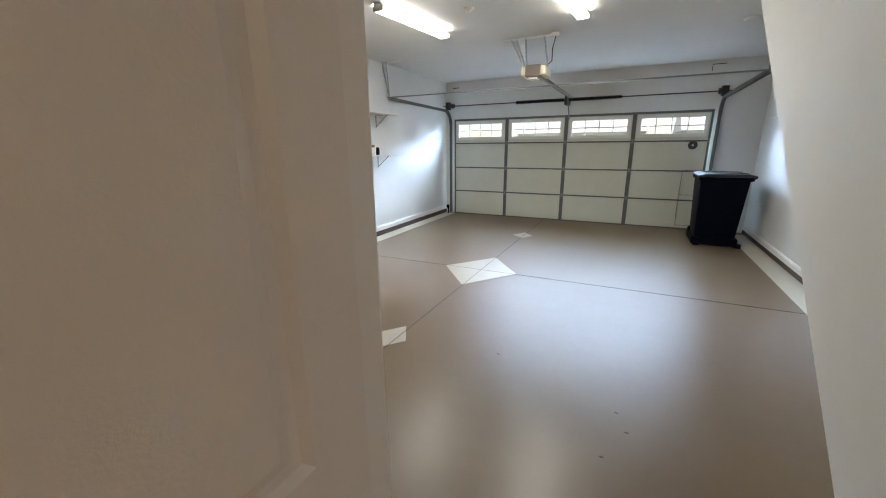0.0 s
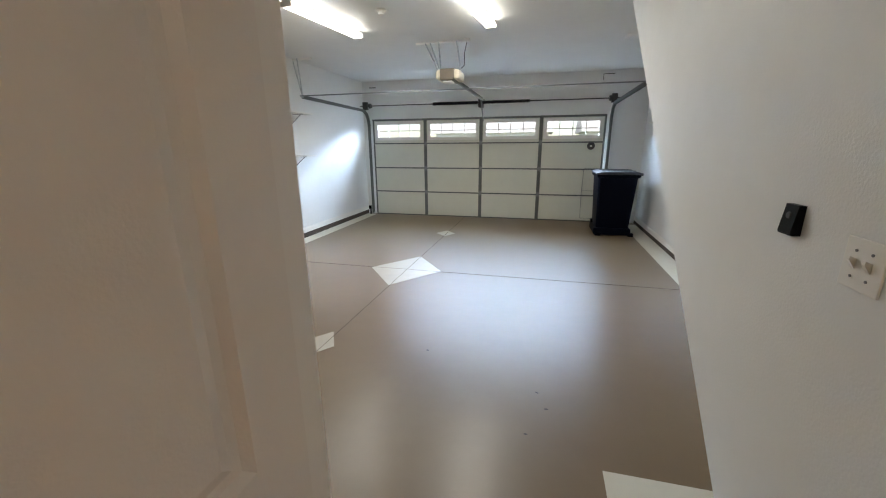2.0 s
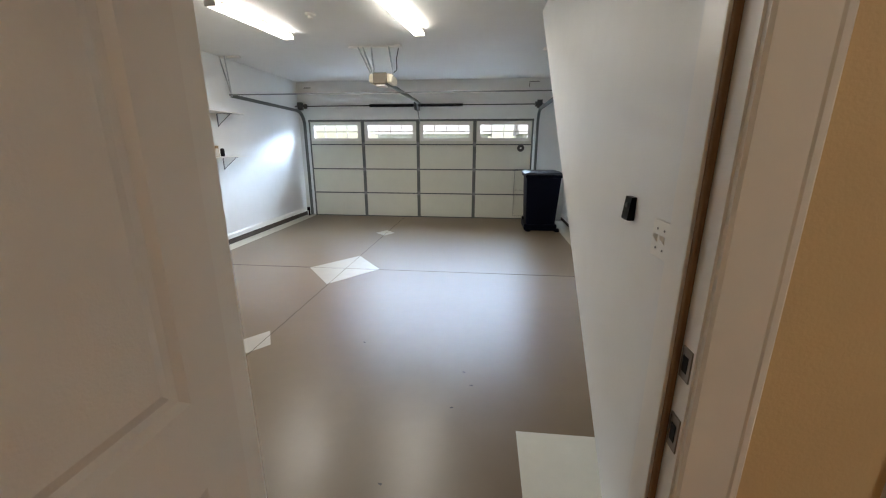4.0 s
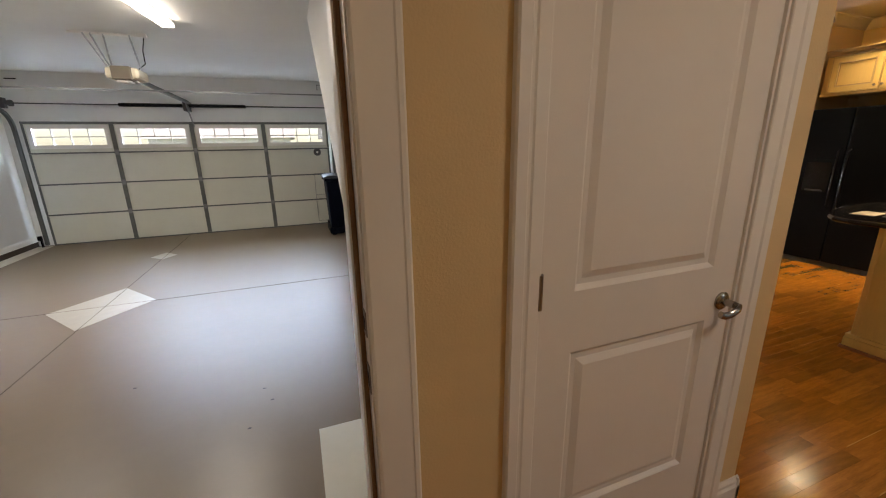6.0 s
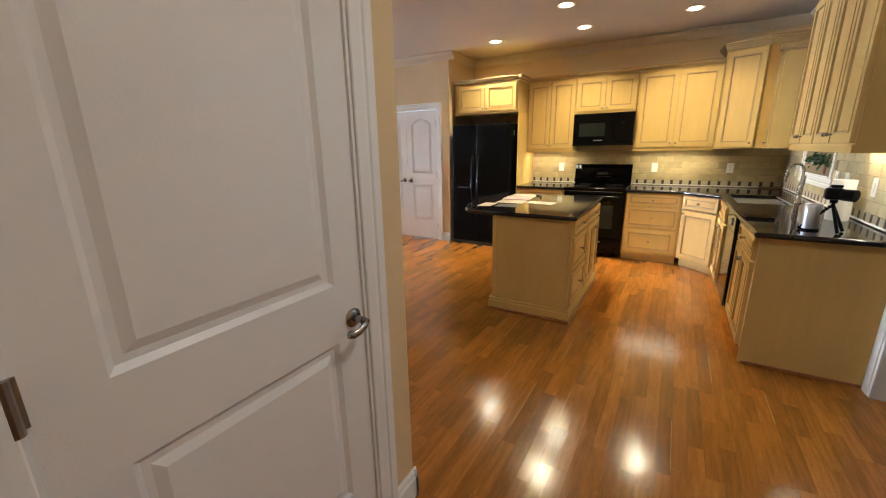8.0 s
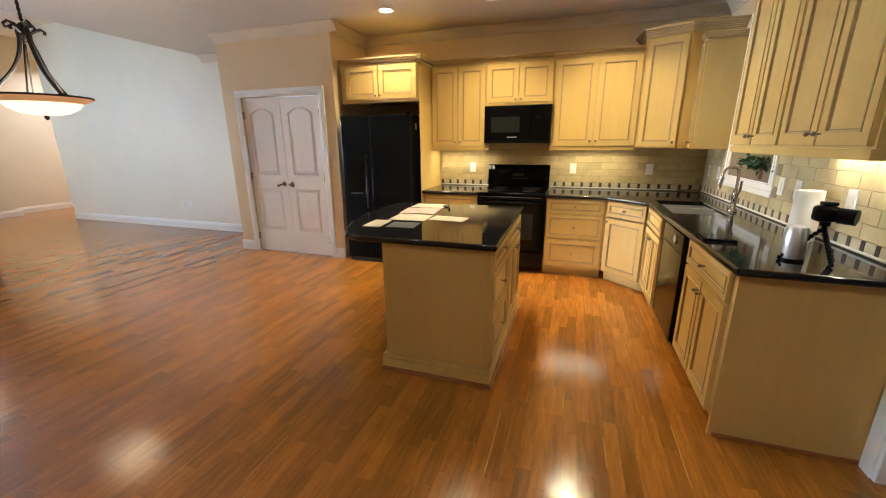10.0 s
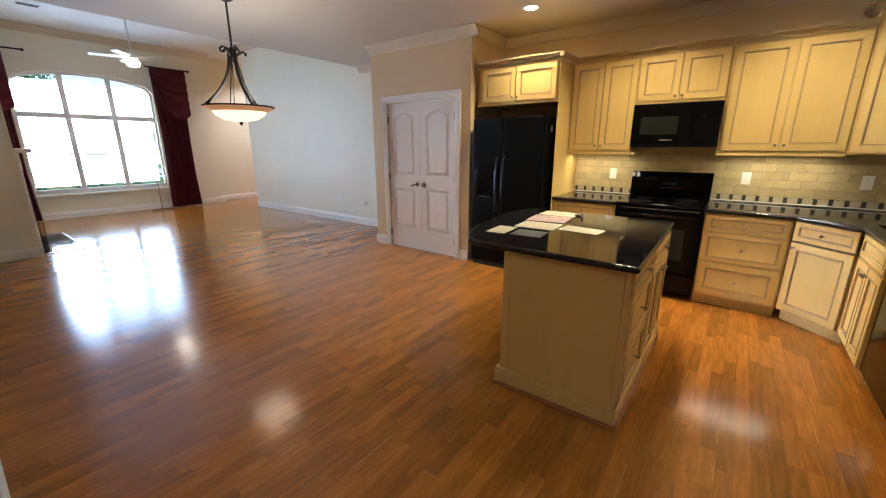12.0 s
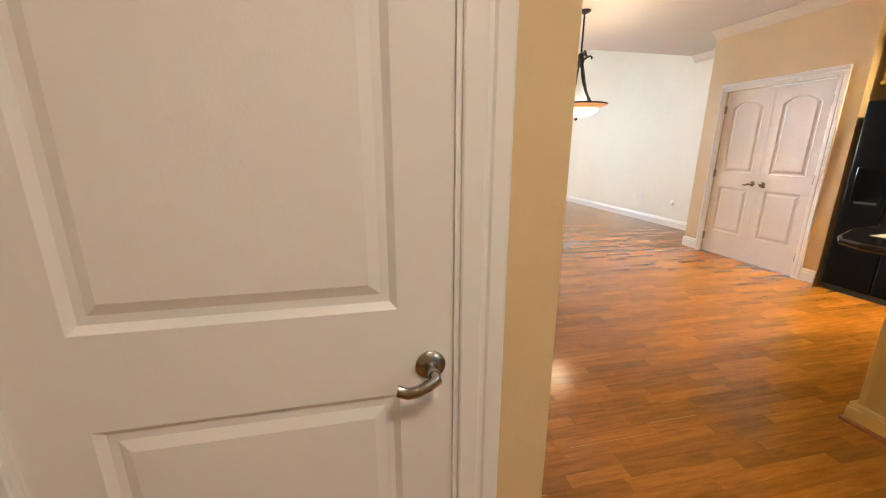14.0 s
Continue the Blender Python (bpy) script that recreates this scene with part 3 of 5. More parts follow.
up("wall_cabinet", "cream glazed maple wall cabinet with two tall doors beside the microwave", 1.185, 0.672, 1.42, 2.34, (0.003, 0.336, 0.669), 1.475)
up("wall_cabinet", "short cream glazed maple wall cabinet above the microwave", 0.51, 0.75, 1.9, 2.34, (0.003, 0.375, 0.747), 1.94, rail=0.02)
up("wall_cabinet", "cream glazed maple wall cabinet with two tall doors", -0.245, 0.875, 1.42, 2.34, (0.02, 0.447, 0.872), 1.475)
c = up("fridge_cabinet", "deep cream glazed maple cabinet above the refrigerator", 2.18, 0.985, 1.955, 2.34, (0.06, 0.49, 0.965), 2.0, crown_h=0.065, rail=0.03, x=9.93)
p = thing("fridge_side_panel", (9.93, 1.1945, 0), "tall cream maple panel beside the refrigerator", "cabinet panel")
part("panel", box(B(), 9.93, 1.187, 0.0, 10.657, 1.1945, 1.92), "maple", p)
# the return of the deep cabinet's crown
part("crown_return", box(B(), 9.88, 1.14, 2.352, 10.33, 1.194, 2.405, 0.012), "glazed_maple2", p)

# corner cabinet: an outline on the plan
CC = [(10.33, -1.121), (10.17, -1.49), (10.175, -1.907), (10.657, -1.907), (10.657, -1.121)]
c = thing("corner_cabinet", (10.33, -1.121, 0), "tall cream glazed corner wall cabinet, higher than its neighbours", "kitchen cabinet")
part("body", prism(B(), CC, "z", 1.4, 2.46), "maple", c)
bm = B()
for d, za, zb in ((0.012, 2.461, 2.475), (0.022, 2.4751, 2.49), (0.036, 2.4901, 2.505), (0.05, 2.5051, 2.52), (0.064, 2.5201, 2.545)):
    prism(bm, [(10.33 - d * 0.9, -1.121 + d * 0.5), (10.17 - d, -1.49 + d * 0.3), (10.17 - d, -1.906), (10.656, -1.906), (10.656, -1.121 + d)], "z", za, zb)
part("crown", bm, "glazed_maple2", c)
ang = math.degrees(math.atan2(-1.49 + 1.121, 10.17 - 10.33))
leafm = Matrix.Translation((10.326, -1.122, 0)) @ Matrix.Rotation(math.atan2(-0.369, -0.16), 4, "Z")
XF[0] = Matrix.Translation((-10.33, 1.121, 0)) @ leafm
panel_front(c, "cabinet_door", 0.015, 0.39, 1.41, 2.45, 0.055, [(0.36, 1.46)])
XF[0] = Matrix.Identity(4)
c = thing("narrow_cabinet", (10.06, -1.6, 0), "narrow cream maple wall cabinet beside the kitchen window", "kitchen cabinet")
part("body", box(B(), 10.06, -1.907, 1.4, 10.168, -1.6, 2.36), "maple", c)
part("crown", box(box(B(), 10.02, -1.907, 2.375, 10.168, -1.555, 2.42, 0.01), 10.045, -1.907, 2.361, 10.168, -1.585, 2.375), "glazed_maple2", c)
XF[0] = pose(0.108, 0.001, 0, 0, 0, 180)
panel_front(c, "cabinet_door", 0.002, 0.106, 1.405, 2.35, 0.03, [(0.09, 1.46)])
XF[0] = Matrix.Identity(4)

# uppers on the south wall
for xa, w in ((8.95, 0.69), (8.258, 0.722)):
    cabinet("wall_cabinet", "cream glazed maple wall cabinet with two doors near the paper towel", (xa, -1.58, 0), 180, w, 0.327, 1.44, 2.5,
            [("cabinet_door", 0.004, w / 2, 1.444, 2.49, [(w / 2 - 0.03, 1.5)]), ("cabinet_door", w / 2, w - 0.004, 1.444, 2.49, [(w / 2 + 0.03, 1.5)])], crown=0.07, rail=0.045)

# base units
Z3 = (0.11, 0.437, 0.712, 0.878)
cabinet("base_cabinet", "cream maple three-drawer base cabinet beside the range", (9.98, -0.262, 0), -90, 0.618, 0.67, 0, 0.882,
        [("drawer", 0.012, 0.606, Z3[k], Z3[k + 1], [(0.309, (Z3[k] + Z3[k + 1]) / 2)]) for k in range(3)], kick=0.1)
cabinet("base_cabinet", "cream maple base cabinet between refrigerator and range", (9.98, 1.185, 0), -90, 0.672, 0.67, 0, 0.882,
        [("drawer", 0.012, 0.66, 0.712, 0.878, [(0.336, 0.795)]), ("cabinet_door", 0.012, 0.336, 0.11, 0.705, [(0.3, 0.65)]), ("cabinet_door", 0.336, 0.66, 0.11, 0.705, [(0.37, 0.65)])], kick=0.1)
diag = math.degrees(math.atan2(-1.235 + 0.885, 9.655 - 9.98))
c = cabinet("corner_base_cabinet", "pale cream corner base cabinet with one drawer and door", (9.98, -0.885, 0), diag, 0.47, 0.3, 0, 0.882,
            [("drawer", 0.012, 0.462, 0.712, 0.878, [(0.237, 0.795)]), ("cabinet_door", 0.012, 0.462, 0.11, 0.705, [(0.05, 0.66)])], kick=0.1, top=0.7)
cabinet("sink_cabinet", "cream maple sink base cabinet with two doors", (9.648, -1.245, 0), 180, 0.628, 0.655, 0, 0.882,
        [("drawer", 0.012, 0.616, 0.712, 0.878, []), ("cabinet_door", 0.012, 0.314, 0.11, 0.705, [(0.285, 0.64)]), ("cabinet_door", 0.314, 0.616, 0.11, 0.705, [(0.343, 0.64)])], kick=0.1, top=0.7)
cabinet("base_cabinet", "cream maple end base cabinet with one drawer and two doors", (8.408, -1.282, 0), 180, 0.752, 0.62, 0, 0.882,
        [("drawer", 0.02, 0.735, 0.712, 0.878, [(0.377, 0.795)]), ("cabinet_door", 0.02, 0.377, 0.11, 0.705, [(0.347, 0.64)]), ("cabinet_door", 0.377, 0.735, 0.11, 0.705, [(0.407, 0.64)])], kick=0.1)
c = thing("end_panel", (7.64, -1.29, 0), "plain beige cabinet end panel under the worktop", "cabinet panel")
part("panel", box(B(), 7.636, -1.903, 0.0, 7.655, -1.283, 0.882), "maple", c)
part("shoe", box(B(), 7.622, -1.903, 0.0, 7.6355, -1.30, 0.02, 0.004), "rail", c, "stained shoe moulding")

# dishwasher
c = thing("dishwasher", (8.71, -1.262, 0), "gloss black dishwasher under the worktop", "dishwasher")
part("body", box(B(), 8.412, -1.9, 0.1, 9.016, -1.262, 0.878), "black", c)
part("door", box(B(), 8.415, -1.262, 0.115, 9.013, -1.238, 0.74, 0.004), "gloss", c)
part("control_panel", box(B(), 8.415, -1.262, 0.744, 9.013, -1.236, 0.875, 0.004), "gloss", c)
part("handle", lathe(B(), [(0, 0), (0.03, 0), (0.034, 0.006), (0.02, 0.01), (0, 0.006)], 8.62, -1.236, 0.81, 16, "y"), "stainless", c, "round steel latch", smooth=True)
part("toe_kick", box(B(), 8.415, -1.88, 0.0, 9.013, -1.32, 0.099), "black", c)

# worktops
def worktop(label, polys, name="worktop"):
    t = thing(name, (polys[0][0][0], polys[0][0][1], 0.884), label, "worktop")
    bm = B()
    for poly in polys:
        prism(bm, poly, "z", 0.884, 0.92)
    bmesh.ops.remove_doubles(bm, verts=bm.verts, dist=0.0001)
    part("slab", bm, "granite", t)
    return t


SX0, SX1, SY0, SY1 = 9.06, 9.8, -1.71, -1.3
t = worktop("polished black granite worktop with a cut-out for the sink", [
    [(9.955, -0.262), (10.657, -0.262), (10.657, -0.885), (9.955, -0.885)],
    [(9.955, -0.885), (10.657, -0.885), (10.657, -1.907), (SX1, -1.907), (SX1, -1.051)],
    [(SX0, SY1), (SX1, SY1), (SX1, -1.051), (9.64, -1.222), (SX0, -1.23)],
    [(SX0, SY0), (SX0, -1.907), (SX1, -1.907), (SX1, SY0)],
    [(7.59, -1.907), (7.59, -1.257), (SX0, -1.23), (SX0, -1.907)]])
bm = B()
pts = [(9.955, -0.262), (9.955, -0.885), (9.64, -1.222), (7.59, -1.257), (7.59, -1.907)]
for a, b in zip(pts, pts[1:]):
    rod(bm, (*a, 0.902), (*b, 0.902), 0.0178, 12)
part("bullnose", bm, "granite", t, smooth=True)
t = worktop("polished black granite worktop between refrigerator and range", [[(9.955, 0.512), (10.657, 0.512), (10.657, 1.186), (9.955, 1.186)]])
part("bullnose", rod(B(), (9.955, 1.186, 0.902), (9.955, 0.512, 0.902), 0.0178, 12), "granite", t, smooth=True)

# sink and tap
c = thing("sink", (9.43, -1.5, 0.9), "stainless steel double-bowl sink set under the worktop", "sink")
for k, (xa, xb) in enumerate(((SX0 - 0.005, 9.5), (9.52, SX1 + 0.005))):
    bm = B()
    ya, yb, zb = SY0 - 0.005, SY1 + 0.005, 0.72
    for q in ((xa, ya, zb, xb, yb, zb + 0.004), (xa, ya, zb, xa + 0.006, yb, 0.883), (xb - 0.006, ya, zb, xb, yb, 0.883), (xa, ya, zb, xb, ya + 0.006, 0.883), (xa, yb - 0.006, zb, xb, yb, 0.883)):
        box(bm, *q)
    part("bowl", bm, "stainless", c)
part("divider", box(B(), 9.5, SY0, 0.85, 9.52, SY1, 0.9, 0.004), "stainless", c)
part("rim", box(B(), SX0, SY1 - 0.008, 0.905, SX1, SY1, 0.915, 0.002), "stainless", c)
part("rim", box(B(), SX0, SY0, 0.905, SX1, SY0 + 0.008, 0.915, 0.002), "stainless", c)
c = thing("kitchen_tap", (9.3, -1.77, 0.92), "tall curved brushed steel pull-down tap", "tap")
part("base", lathe(B(), [(0, 0), (0.032, 0), (0.032, 0.01), (0.018, 0.03), (0.02, 0.08), (0.024, 0.11), (0.02, 0.15), (0.013, 0.18), (0, 0.2)], 9.3, -1.77, 0.92), "nickel", c, smooth=True)
arc = [(9.3, -1.77 + 0.055 - 0.055 * math.cos(a), 1.2 + 0.07 * math.sin(a)) for a in [math.pi * k / 10 for k in range(11)]]
part("spout", tube(B(), [(9.3, -1.77, 1.1)] + arc + [(9.3, -1.659, 1.18)], 0.0105, 12), "nickel", c, smooth=True)
part("spray_head", rod(B(), (9.3, -1.659, 1.19), (9.3, -1.652, 1.1), 0.019, 16, 0.012), "nickel", c, smooth=True)
part("handle", tube(B(), [(9.27, -1.77, 1.05), (9.22, -1.77, 1.09), (9.215, -1.77, 1.17)], 0.008, 10), "nickel", c, smooth=True)

# range
c = thing("range", (10.28, 0.13, 0), "gloss black electric range with a raised back panel", "range")
part("body", box(B(), 9.965, -0.252, 0.06, 10.62, 0.508, 0.905), "gloss", c)
part("cooktop", box(B(), 9.93, -0.256, 0.906, 10.6, 0.51, 0.928, 0.006), "gloss", c)
part("oven_door", box(B(), 9.935, -0.25, 0.27, 9.964, 0.506, 0.86, 0.006), "gloss", c)
part("oven_window", box(B(), 9.931, -0.13, 0.4, 9.9345, 0.386, 0.7), "darkglass", c, "smoked oven window")
part("drawer", box(B(), 9.938, -0.25, 0.07, 9.964, 0.506, 0.255, 0.006), "gloss", c)
part("drawer_pull", box(B(), 9.93, 0.0, 0.205, 9.938, 0.25, 0.222, 0.003), "stainless", c, "small steel drawer pull")
bm = tube(B(), [(9.935, -0.2, 0.82), (9.9, -0.19, 0.82), (9.9, 0.446, 0.82), (9.935, 0.456, 0.82)], 0.011, 10)
part("handle", bm, "gloss", c, smooth=True)
bm = prism(B(), [(10.56, 0.929), (10.6, 0.929), (10.65, 1.19), (10.585, 1.19), (10.555, 1.14)], "y", -0.25, 0.508)
part("back_panel", bm, "gloss", c)
for y in (-0.17, -0.08, 0.34, 0.43):
    part("control_knob", lathe(B(), [(0, 0), (0.02, 0), (0.016, -0.02), (0, -0.02)], 10.56, y, 1.08, 14, "x"), "gloss", c, smooth=True)
part("display", box(B(), 10.556, 0.06, 1.06, 10.559, 0.2, 1.1), "darkglass", c)
part("back_panel_cap", rod(B(), (10.6, -0.25, 1.188), (10.6, 0.508, 1.188), 0.014, 12), "gloss", c, smooth=True)
part("cooktop_lip", rod(B(), (9.932, -0.256, 0.917), (9.932, 0.51, 0.917), 0.011, 12), "gloss", c, smooth=True)
for k in range(7):
    part("key", box(B(), 10.5545, 0.02 + 0.03 * k, 1.03, 10.5575, 0.035 + 0.03 * k, 1.038), "dgrey", c)
part("vent_trim", box(B(), 9.934, -0.22, 0.872, 9.9365, 0.476, 0.884), "dgrey", c)
for y, x, r in ((0.32, 10.12, 0.11), (-0.06, 10.12, 0.08), (0.32, 10.42, 0.08), (-0.06, 10.42, 0.11)):
    part("burner", lathe(B(), [(r - 0.006, 0.0285), (r, 0.0285), (r, 0.029), (r - 0.006, 0.029)], x, y, 0.9, 28), "black", c)

# microwave
c = thing("microwave", (10.3, 0.13, 1.45), "black over-the-range microwave oven", "microwave")
part("body", box(B(), 10.27, -0.242, 1.46, 10.65, 0.51, 1.876, 0.004), "black", c)
part("door", box(B(), 10.245, -0.02, 1.5, 10.269, 0.508, 1.872, 0.005), "gloss", c)
part("window", box(B(), 10.2425, 0.1, 1.58, 10.2448, 0.43, 1.75), "darkglass", c, "smoked door window")
part("control_panel", box(B(), 10.247, -0.24, 1.5, 10.269, -0.024, 1.872, 0.005), "gloss", c)
part("keys", box(B(), 10.2445, -0.13, 1.72, 10.2466, -0.08, 1.77), "black", c)
part("badge", box(B(), 10.243, 0.13, 1.522, 10.2448, 0.24, 1.534), "stainless", c, "thin silver strip")
part("vent_grille", box(B(), 10.25, -0.24, 1.465, 10.269, 0.508, 1.495), "black", c)

# refrigerator
c = thing("refrigerator", (10.2, 1.71, 0), "black textured side-by-side refrigerator", "refrigerator")
part("cabinet", box(B(), 9.86, 1.262, 0.02, 10.62, 2.16, 1.78, 0.006), "black", c)
d = part("door", box(B(), 9.79, 1.772, 0.06, 9.857, 2.158, 1.782, 0.012), "black", c)
part("dispenser", box(B(), 9.787, 1.86, 0.87, 9.792, 2.1, 1.2, 0.002), "gloss", d, "gloss black ice and water dispenser")
part("dispenser_tray", box(B(), 9.78, 1.9, 0.872, 9.79, 2.06, 0.89), "dgrey", d)
part("handle", tube(B(), [(9.79, 1.815, 1.35), (9.745, 1.812, 1.32), (9.742, 1.812, 0.72), (9.79, 1.815, 0.69)], 0.013, 10), "gloss", d, smooth=True)
d = part("door", box(B(), 9.79, 1.264, 0.06, 9.857, 1.766, 1.782, 0.012), "black", c)
part("handle", tube(B(), [(9.79, 1.722, 1.35), (9.745, 1.725, 1.32), (9.742, 1.725, 0.72), (9.79, 1.722, 0.69)], 0.013, 10), "gloss", d, smooth=True)
part("kick_grille", box(B(), 9.83, 1.27, 0.0, 9.857, 2.15, 0.055), "dgrey", c)
part("hinge_cover", box(B(), 9.82, 1.27, 1.783, 9.9, 1.32, 1.8, 0.003), "black", c)
part("label", box(B(), 9.96, 1.2605, 1.62, 10.0, 1.2618, 1.69), "paper", c, "small white sticker")

# island
c = thing("island", (8.34, 0.23, 0), "cream maple kitchen island cabinet with plain back panel and moulded plinth", "kitchen island")
part("body", box(B(), 7.712, -0.098, 0.0, 8.965, 0.568, 0.882), "maple", c)
part("back_panel", box(B(), 7.7, -0.085, 0.11, 7.7115, 0.55, 0.882), "maple", c)
for y0, y1 in ((0.551, 0.58), (-0.112, -0.088)):
    part("corner_post", box(B(), 7.697, y0, 0.0, 7.7115, y1, 0.882, 0.002), "maple", c)
for q in ((7.672, -0.126, 7.6965, 0.604), (7.697, -0.126, 9.0, -0.113), (7.697, 0.5805, 9.0, 0.604)):
    bm = box(B(), q[0], q[1], 0.022, q[2], q[3], 0.085, 0.003)
    box(bm, q[0] + (0.008 if q[2] < 7.7 else 0), q[1] + 0.002, 0.085, q[2], q[3] - 0.002, 0.112, 0.004)
    part("plinth", bm, "maple", c)
part("shoe", box(B(), 7.66, -0.138, 0.0, 9.0, 0.616, 0.02, 0.005), "rail", c, "stained shoe moulding")
e = c
XF[0] = Matrix.Translation((7.74 - 8.34, -0.1 - 0.23, 0))
for a, b in ((0.13, 0.42), (0.43, 0.73), (0.742, 0.872)):
    panel_front(e, "drawer", 0.0, 0.56, a, b, 0.04, [(0.28, (a + b) / 2 + 0.01)])
XF[0] = Matrix.Translation((8.32 - 8.34, -0.1 - 0.23, 0))
panel_front(e, "drawer", 0.0, 0.62, 0.742, 0.872, 0.04, [(0.28, 0.82)])
panel_front(e, "cabinet_door", 0.0, 0.31, 0.13, 0.73, 0.05, [(0.27, 0.67)])
panel_front(e, "cabinet_door", 0.312, 0.62, 0.13, 0.73, 0.05, [(0.35, 0.67)])
XF[0] = Matrix.Identity(4)
t = thing("island_worktop", (8.3, 0.5, 0.884), "polished black granite island worktop with a rounded overhang", "worktop")
out = [(7.66, -0.135), (9.045, -0.105), (9.045, 1.02), (8.72, 1.07), (8.38, 1.06), (8.05, 0.99), (7.8, 0.89), (7.7, 0.82), (7.662, 0.72)]
part("slab", prism(B(), out, "z", 0.885, 0.92), "granite", t)
bm = B()
for a, b in zip(out, out[1:] + out[:1]):
    rod(bm, (*a, 0.9025), (*b, 0.9025), 0.0172, 10)
for a in out:
    bmesh.ops.create_uvsphere(bm, u_segments=10, v_segments=8, radius=0.0172, matrix=Matrix.Translation((*a, 0.9025)))
part("bullnose", bm, "granite", t, smooth=True)


# ---- lamps of the house, and unseen ones added ----
def downlight(x, y, watts=10.5, z=KC, color=WARM):
    c = thing("recessed_downlight", (x, y, z - 0.002), "lit recessed ceiling downlight with white trim ring", "ceiling light", "recessed kitchen lights")
    part("trim_ring", lathe(B(), [(0.062, -0.001), (0.088, -0.001), (0.085, -0.008), (0.07, -0.006), (0.06, 0.0)], x, y, z - 0.001, 28), "white", c, smooth=True)
    part("lamp", lathe(B(), [(0, -0.004), (0.058, -0.004), (0.058, -0.002), (0, -0.002)], x, y, z - 0.001, 24), "bulb", c, "glowing lamp face")
    area("downlight_glow", look((x, y, z - 0.03), (x, y - 0.001, 0)), 0.11, 0.11, watts, color, 118)


for p in ((9.71, 1.455), (9.71, 0.338), (9.69, -0.75), (8.85, 0.34)):
    downlight(*p)
# made-up downlight, out of view, that brightens the alcove
downlight(11.7, 10.1, 24, LC, (1.0, 0.87, 0.8))
for x, y in ((10.43, -0.72), (10.43, 0.86)):
    area("under_cabinet_light", look((x, y, 1.4), (x + 0.05, y, 0)), 0.75, 0.06, 3.1, (1.0, 0.82, 0.48), 160)
area("under_cabinet_light", look((7.9, -1.86, 1.39), (7.9, -1.8, 0)), 0.9, 0.04, 2.3, (1.0, 0.86, 0.6), 160)
for x in (1.19, 2.99):
    area("strip_light_glow", look((1.32 if x < 2 else 2.96, 3.87, 2.665), (1.32 if x < 2 else 2.96, 3.871, 0)), 0.11, 1.25, 21, (1.0, 0.96, 0.88), 170)
# unseen ceiling lamps behind the walker, added to light the hall
for x, y, w in ((3.4, -1.3, 0.3), (5.6, -1.2, 5.6)):
    c = thing("hall_fill_lamp", (x, y, KC), "unseen round flush lamp added to light the hall", "ceiling light")
    part("base", lathe(B(), [(0, 0), (0.15, 0), (0.15, -0.02), (0, -0.02)], x, y, KC - 0.001, 24), "white", c)
    part("globe", lathe(B(), [(0.14, -0.021), (0.13, -0.05), (0.09, -0.08), (0, -0.095)], x, y, KC, 24), "fanbulb", c, smooth=True)
    area("hall_light_glow", look((x, y, KC - 0.11), (x, y + 0.001, 0)), 0.25, 0.25, w, (1.0, 0.93, 0.86), 175)

# pendant
c = thing("pendant_lamp", (7.75, 3.6, KC), "lit amber glass bowl pendant on dark bronze scrolled arms", "pendant lamp")
PX, PY = 7.75, 3.6
part("canopy", lathe(B(), [(0, 0), (0.065, 0), (0.06, -0.015), (0.02, -0.035), (0, -0.04)], PX, PY, KC - 0.001), "bronze", c, smooth=True)
bm = B()
for k in range(10):
    bmesh.ops.create_cone(bm, cap_ends=True, segments=8, radius1=0.009, radius2=0.009, depth=0.036, matrix=Matrix.Translation((PX, PY, KC - 0.055 - 0.036 * k)))
    bmesh.ops.create_uvsphere(bm, u_segments=8, v_segments=6, radius=0.013, matrix=Matrix.Translation((PX, PY, KC - 0.073 - 0.036 * k)))
part("stem", bm, "bronze", c, smooth=True)
part("hub", lathe(B(), [(0, 0.03), (0.02, 0.02), (0.035, 0.0), (0.025, -0.04), (0.04, -0.07), (0.02, -0.12), (0, -0.13)], PX, PY, 2.36), "bronze", c, smooth=True)
for k in range(3):
    a = math.radians(25 + 120 * k)
    pts = []
    for t in [i / 12 for i in range(13)]:
        r = 0.035 + 0.27 * t ** 2.3
        pts.append((PX + r * math.cos(a), PY + r * math.sin(a), 2.34 - 0.49 * t))
    m = part("arm", tube(B(), pts, 0.0135, 8), "bronze", c, smooth=True)
    pts = [(PX + r * math.cos(a), PY + r * math.sin(a), z) for r, z in ((0.02, 2.33), (0.045, 2.37), (0.08, 2.385), (0.105, 2.365), (0.1, 2.34), (0.08, 2.345))]
    part("scroll", tube(B(), pts, 0.01, 8), "bronze", c, smooth=True)
    pts = [(PX + r * math.cos(a + 1.05), PY + r * math.sin(a + 1.05), z) for r, z in ((0.02, 2.3), (0.06, 2.33), (0.095, 2.345), (0.115, 2.33), (0.11, 2.31))]
    part("scroll", tube(B(), pts, 0.011, 8), "bronze", c, smooth=True)
    part("inner_rod", rod(B(), (PX + 0.02 * math.cos(a + 1.05), PY + 0.02 * math.sin(a + 1.05), 2.3), (PX + 0.12 * math.cos(a + 1.05), PY + 0.12 * math.sin(a + 1.05), 1.85), 0.006, 8), "bronze", c)
part("rim", lathe(B(), [(0.315, 0.0), (0.325, 0.006), (0.325, 0.014), (0.3, 0.012)], PX, PY, 1.835, 40), "bronze", c, smooth=True)
part("shade_rim", lathe(B(), [(0.32, 0.0), (0.28, -0.016), (0.245, -0.034), (0.243, -0.032), (0.278, -0.012), (0.319, 0.004)], PX, PY, 1.8305, 40), "amber", c, "darker amber glass rim", smooth=True)
